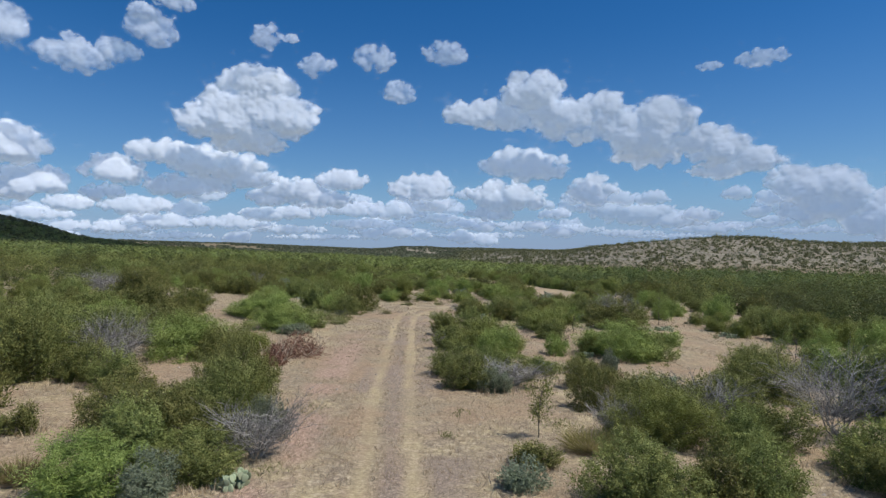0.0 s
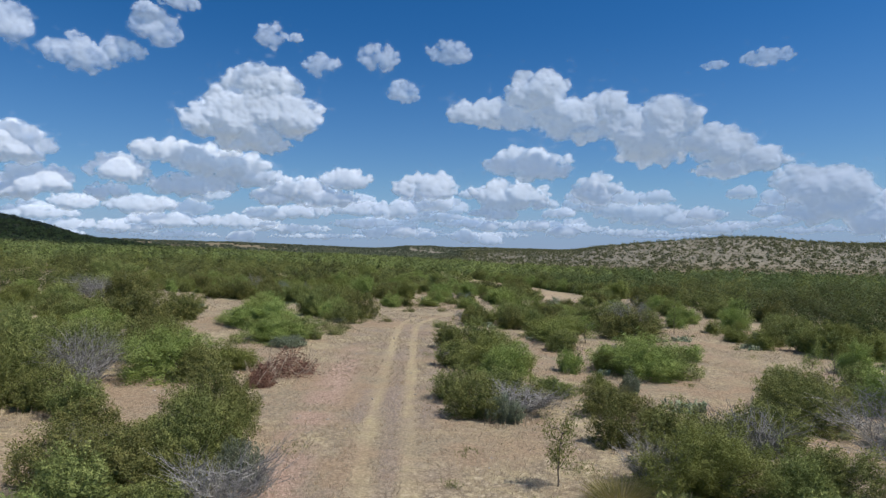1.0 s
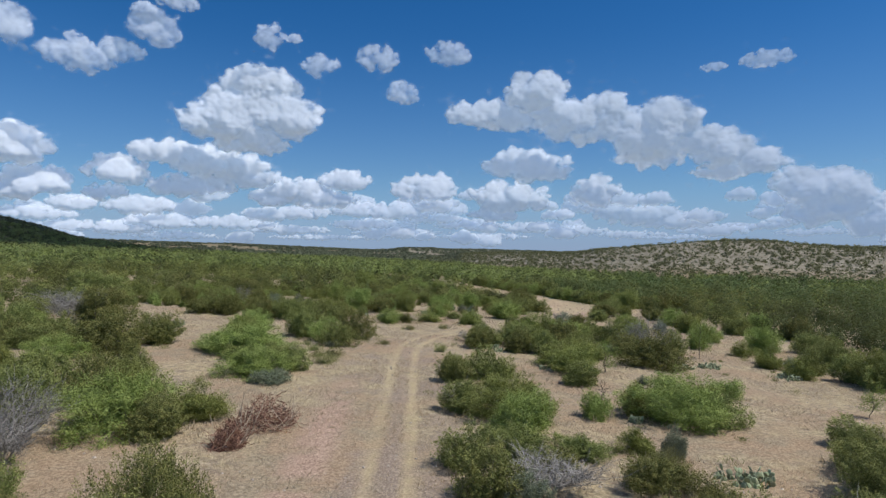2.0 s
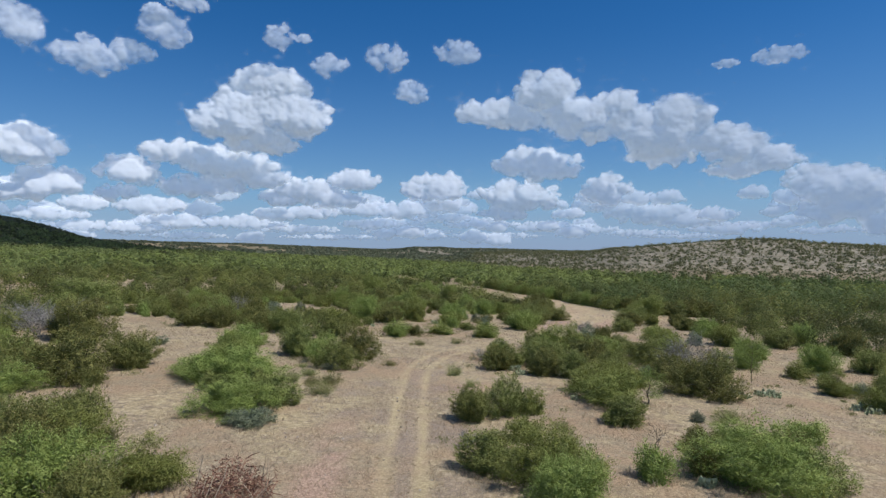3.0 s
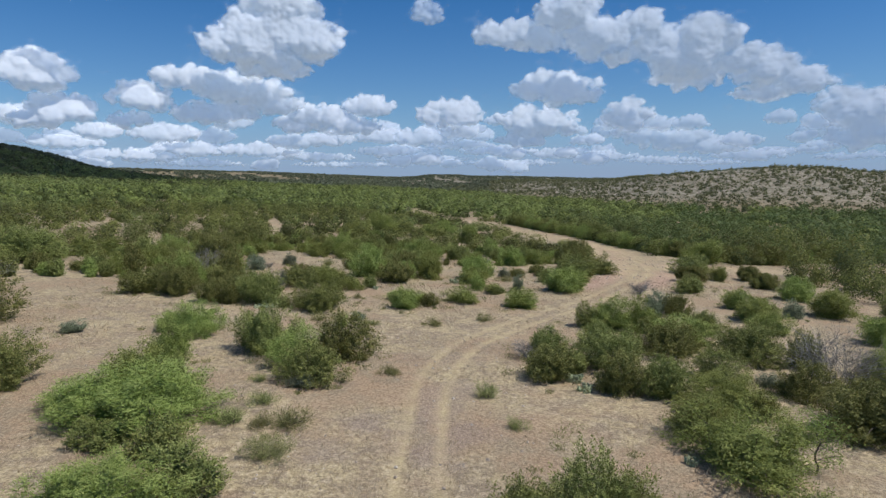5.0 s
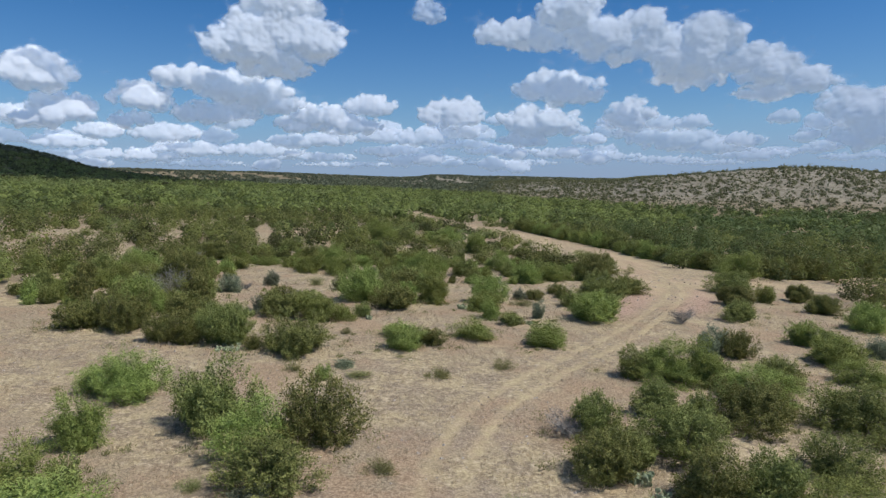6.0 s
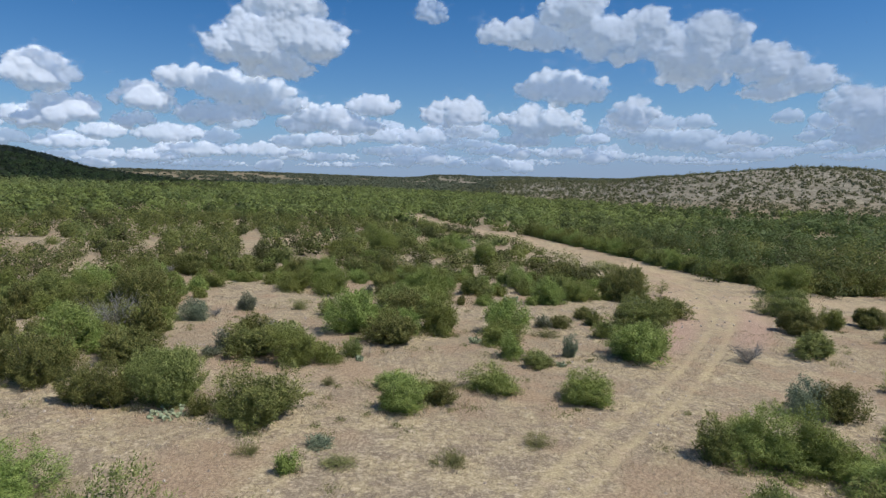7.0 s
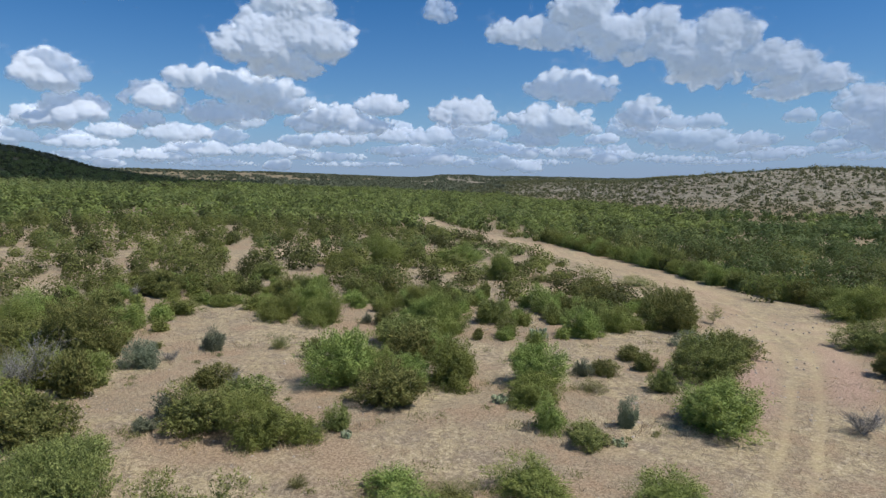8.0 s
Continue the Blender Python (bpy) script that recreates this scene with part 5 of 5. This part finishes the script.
def cloud(blobs, seed, far, step=0.095, solid=1.0, ragged=1.5, soft=(-0.42, 0.86)):
    """A heap of rounded puffs over a flatter base, with frayed edges."""
    own = np.random.default_rng(seed)
    b = np.array(blobs)
    puffs = []
    for cu, cv, hw, hh in b:
        for i in range(int(np.clip(12 * hw / hh, 14, 46))):
            q, t = math.sqrt(own.random()), own.uniform(0, 2 * np.pi)
            up = math.sin(t) * (0.78 if math.sin(t) > 0 else 0.55)
            puffs.append((cu + hw * 0.84 * q * math.cos(t), cv + hh * q * up, hh * (0.30 + 0.42 * (1 - q)) * own.uniform(0.75, 1.25), hh * (0.95 * math.sqrt(max(0.0, 1 - q * q)) + own.uniform(-0.16, 0.16))))
        for i in range(int(np.clip(16 * hw / hh, 16, 60))):
            q, t = own.uniform(0.55, 1.02), own.uniform(-0.1, 1.1) * np.pi
            puffs.append((cu + hw * 0.9 * q * math.cos(t), cv + hh * 0.84 * q * math.sin(t), hh * own.uniform(0.12, 0.30), hh * (0.95 * math.sqrt(max(0.0, 1 - q * q * 0.9)) + own.uniform(-0.1, 0.22))))
    u0, u1 = (b[:, 0] - 1.6 * b[:, 2]).min(), (b[:, 0] + 1.6 * b[:, 2]).max()
    v0, v1 = (b[:, 1] - 1.5 * b[:, 3]).min(), (b[:, 1] + 1.6 * b[:, 3]).max()
    us, vs = np.arange(u0, u1, step), np.arange(max(v0, 0.25), v1, step * 0.8)
    u, v = np.meshgrid(us, vs)
    big = b[:, 3].max()
    scale = min(1.0, 0.35 + big / 2.4)
    wu = u + 0.34 * scale * (fbm(u / (0.9 * scale), v / (0.8 * scale), 4, seed) - 0.5) * 2
    wv = v + 0.28 * scale * (fbm(u / (0.9 * scale) + 40, v / (0.8 * scale), 4, seed + 9) - 0.5) * 2
    dens, top = np.full(u.shape, -1.0), np.full(u.shape, -1.2 * big)
    for cu, cv, hw, hh in b:
        body = 0.8 - ((wu - cu) / (0.92 * hw)) ** 2 - ((wv - cv) / np.where(wv > cv, 0.85 * hh, 0.66 * hh)) ** 2
        dens = merged(dens, np.maximum(body, -1), 0.4)
    for pu, pv, r, near in puffs:
        m = 1.7 * r + 0.5 * scale
        i0, i1 = np.searchsorted(us, (pu - 1.15 * m, pu + 1.15 * m))
        j0, j1 = np.searchsorted(vs, (pv - m, pv + m))
        if i1 - i0 < 1 or j1 - j0 < 1:
            continue
        w = (slice(j0, j1), slice(i0, i1))
        one = 1 - (((wu[w] - pu) / 1.15) ** 2 + (wv[w] - pv) ** 2) / r ** 2
        dens[w] = merged(dens[w], np.maximum(one, -1), 0.5)
        bulge = np.where(one > 0.12, np.sqrt(np.clip(one, 0.12, 1)), 0.346 + 1.44 * (one - 0.12))
        top[w] = merged(top[w], near + r * bulge, 0.22 * r + 0.05)
    wisps = fbm(u / (0.9 * scale), v / (0.6 * scale), 5, seed + 50) - 0.5
    thick = solid * ramp(dens + ragged * wisps * (1 - 0.7 * ramp(dens, 0.1, 0.9)), soft[0], soft[1])
    thick = thick * ramp(dens, -0.8, -0.15)
    top = top + 0.06 * big * billow(u / (0.5 * scale), v / (0.42 * scale), seed + 20, 3, 0.5)
    for _ in range(1):
        top[1:-1, 1:-1] = 0.25 * top[1:-1, 1:-1] + 0.1875 * (top[:-2, 1:-1] + top[2:, 1:-1] + top[1:-1, :-2] + top[1:-1, 2:])
    weight, lean = np.full(u.shape, 1e-6), np.zeros(u.shape)
    for cu, cv, hw, hh in b:
        w = np.exp(-((u - cu) / hw) ** 2 - ((v - cv) / hh) ** 2)
        rel = (v - cv) / hh + 0.62 + 0.5 * (fbm(u / (1.3 * scale), v / (1.3 * scale), 3, seed + 70) - 0.5)
        weight, lean = weight + w, lean + w * hh * (0.80 * (np.sqrt(rel * rel + 0.12) + rel) / 2 + 0.8 * (np.sqrt(rel * rel + 0.12) - rel) / 2)
    depth = far - far * math.radians(1.0) * (0.70 * top - lean / weight)
    a, e = np.radians(u), np.radians(v)
    p = np.stack([np.sin(a) * np.cos(e), np.cos(a) * np.cos(e), np.sin(e)], -1) * depth[..., None]
    p[..., 2] += 7
    ny, nx = u.shape
    idx = np.arange(nx * ny).reshape(ny, nx)
    faces = np.stack([idx[:-1, :-1], idx[:-1, 1:], idx[1:, 1:], idx[1:, :-1]], -1).reshape(-1, 4)
    faces = faces[thick.ravel()[faces].max(1) > 0.01]
    used, back = np.unique(faces, return_inverse=True)
    me = mesh_np("cloud", p.reshape(-1, 3)[used], back.reshape(-1, 4), CLOUD, True)
    attribute(me, "thickness", thick.ravel()[used])
    tagged(new("cloud", me), "white cumulus cloud with grey base in a blue sky" if b[:, 3].max() > 0.8 else "small flat cumulus cloud low over the horizon" if b[0, 1] < 4 else "small white cumulus puff in a blue sky", "cloud", "cumulus clouds")


for i, blobs in enumerate(CLOUDS):
    up = blobs[0][1]
    small = up > 14 and max(r[3] for r in blobs) < 1.9
    if up < 9:
        blobs = [(u, v, w * 1.14, h * 1.16) for u, v, w, h in blobs]
    cloud(blobs, 100 + 31 * i, 4100 + 12 * i if up < 4 else 3500 + 8 * i, 0.09, 0.76 if small else 0.85 if up < 4 else 1.0, 3.6 if small else 2.6, (-0.15, 1.5) if small else (-0.40, 1.0))

# a crowd of small far clouds over the horizon
for i in range(66):
    turn, up = float(rng.uniform(-40, 42)), float(rng.uniform(0.9, 5.4))
    wide = float(rng.uniform(0.9, 2.0)) * (0.6 + 0.14 * up)
    tall = wide * rng.uniform(0.32, 0.48)
    cloud([(turn, up, wide, tall), (turn + wide * rng.uniform(-0.6, 0.6), up + 0.5 * tall, wide * 0.45, tall * 0.8)], 4000 + 13 * i, 4350 + 4 * i, 0.13, 0.8)

# broken cumulus goes on unseen, round and overhead, added to lighten the shade
for i in range(105):
    turn, up = float(rng.uniform(48, 312)), float(rng.uniform(4, 70))
    wide = float(rng.uniform(4, 12))
    way = np.array([math.sin(radians(turn)) * math.cos(radians(up)), math.cos(radians(turn)) * math.cos(radians(up)), math.sin(radians(up))]) * 3600
    shade = way - np.array(sun_way) * way[2] / sun_way.z
    if math.hypot(shade[0], shade[1] - 900) < 2600:
        continue
    if turn < 150 and up > 12:
        continue   # left out to keep the sun on the clouds in view
    cloud([(turn, up, wide, wide * 0.42), (turn + wide * 0.6, up - 0.1 * wide, wide * 0.7, wide * 0.3)], 2000 + 17 * i, 3600 + 9 * i, 0.9)


def shading_cloud():
    """A broad unseen cloud high beside the sun, placed to shade the wooded hill."""
    n_u, n_v = 96, 28
    a, e = np.meshgrid(np.linspace(0, 2 * np.pi, n_u, endpoint=False), np.linspace(-np.pi / 2, np.pi / 2, n_v))
    lump = 0.80 + 0.45 * fbm(3 + 1.6 * np.cos(a), 3 + 1.6 * np.sin(a) + e, 4, 91)
    at = np.array((-396.0, 512.0, 30.0)) + np.array(sun_way) * 1800
    p = np.stack([at[0] + 205 * lump * np.cos(a) * np.cos(e), at[1] + 262 * lump * np.sin(a) * np.cos(e), at[2] + np.where(e > 0, 110, 35) * lump * np.sin(e)], -1)
    idx = np.arange(n_u * n_v).reshape(n_v, n_u)
    nxt = np.roll(idx, -1, 1)
    faces = np.stack([idx[:-1], nxt[:-1], nxt[1:], idx[1:]], -1).reshape(-1, 4)
    me = mesh_np("cloud", p.reshape(-1, 3), faces, CLOUD, True)
    attribute(me, "thickness", np.full(n_u * n_v, 0.58))
    tagged(new("cloud", me), "broad unseen cumulus cloud placed to shade the hill", "cloud", "cumulus clouds")


shading_cloud()


def haze_glow_shell(r, low_share, high_share, label):
    """A glowing see-through shell that imitates pale haze over the horizon, all round."""
    m, ns, ln = material("horizon_haze_glow")
    a = ns.new("ShaderNodeAttribute")
    a.attribute_name = "thickness"
    low = ns.new("ShaderNodeAttribute")
    low.attribute_name = "low"
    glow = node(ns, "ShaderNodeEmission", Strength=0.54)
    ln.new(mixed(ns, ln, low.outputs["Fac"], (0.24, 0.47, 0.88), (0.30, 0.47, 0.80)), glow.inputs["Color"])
    clear, mix, out = ns.new("ShaderNodeBsdfTransparent"), ns.new("ShaderNodeMixShader"), ns.new("ShaderNodeOutputMaterial")
    for p, q in ((a.outputs["Fac"], mix.inputs[0]), (clear.outputs[0], mix.inputs[1]), (glow.outputs[0], mix.inputs[2]), (mix.outputs[0], out.inputs["Surface"])):
        ln.new(p, q)
    us, vs = np.arange(0, 360.01, 0.5), np.concatenate([[-3.0], np.arange(0, 20.1, 0.4)])
    u, v = np.meshgrid(us, vs)
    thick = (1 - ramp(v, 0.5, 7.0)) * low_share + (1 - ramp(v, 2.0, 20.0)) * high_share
    e = np.radians(v)
    p = np.stack([np.sin(np.radians(u)) * np.cos(e), np.cos(np.radians(u)) * np.cos(e), np.sin(e)], -1) * r
    p[..., 2] += 7
    ny, nx = u.shape
    idx = np.arange(nx * ny).reshape(ny, nx)
    faces = np.stack([idx[:-1, :-1], idx[:-1, 1:], idx[1:, 1:], idx[1:, :-1]], -1).reshape(-1, 4)
    me = mesh_np("backdrop", p.reshape(-1, 3), faces, m, True)
    attribute(me, "thickness", thick)
    attribute(me, "low", 1 - ramp(v, 0.5, 5.5))
    tagged(new("backdrop", me), label, "sky", kind="structure")


haze_glow_shell(4760, 0.55, 0.22, "glowing shell that tints the low sky pale blue")
haze_glow_shell(3300, 0.17, 0.03, "thin glowing shell imitating blue haze before far clouds")
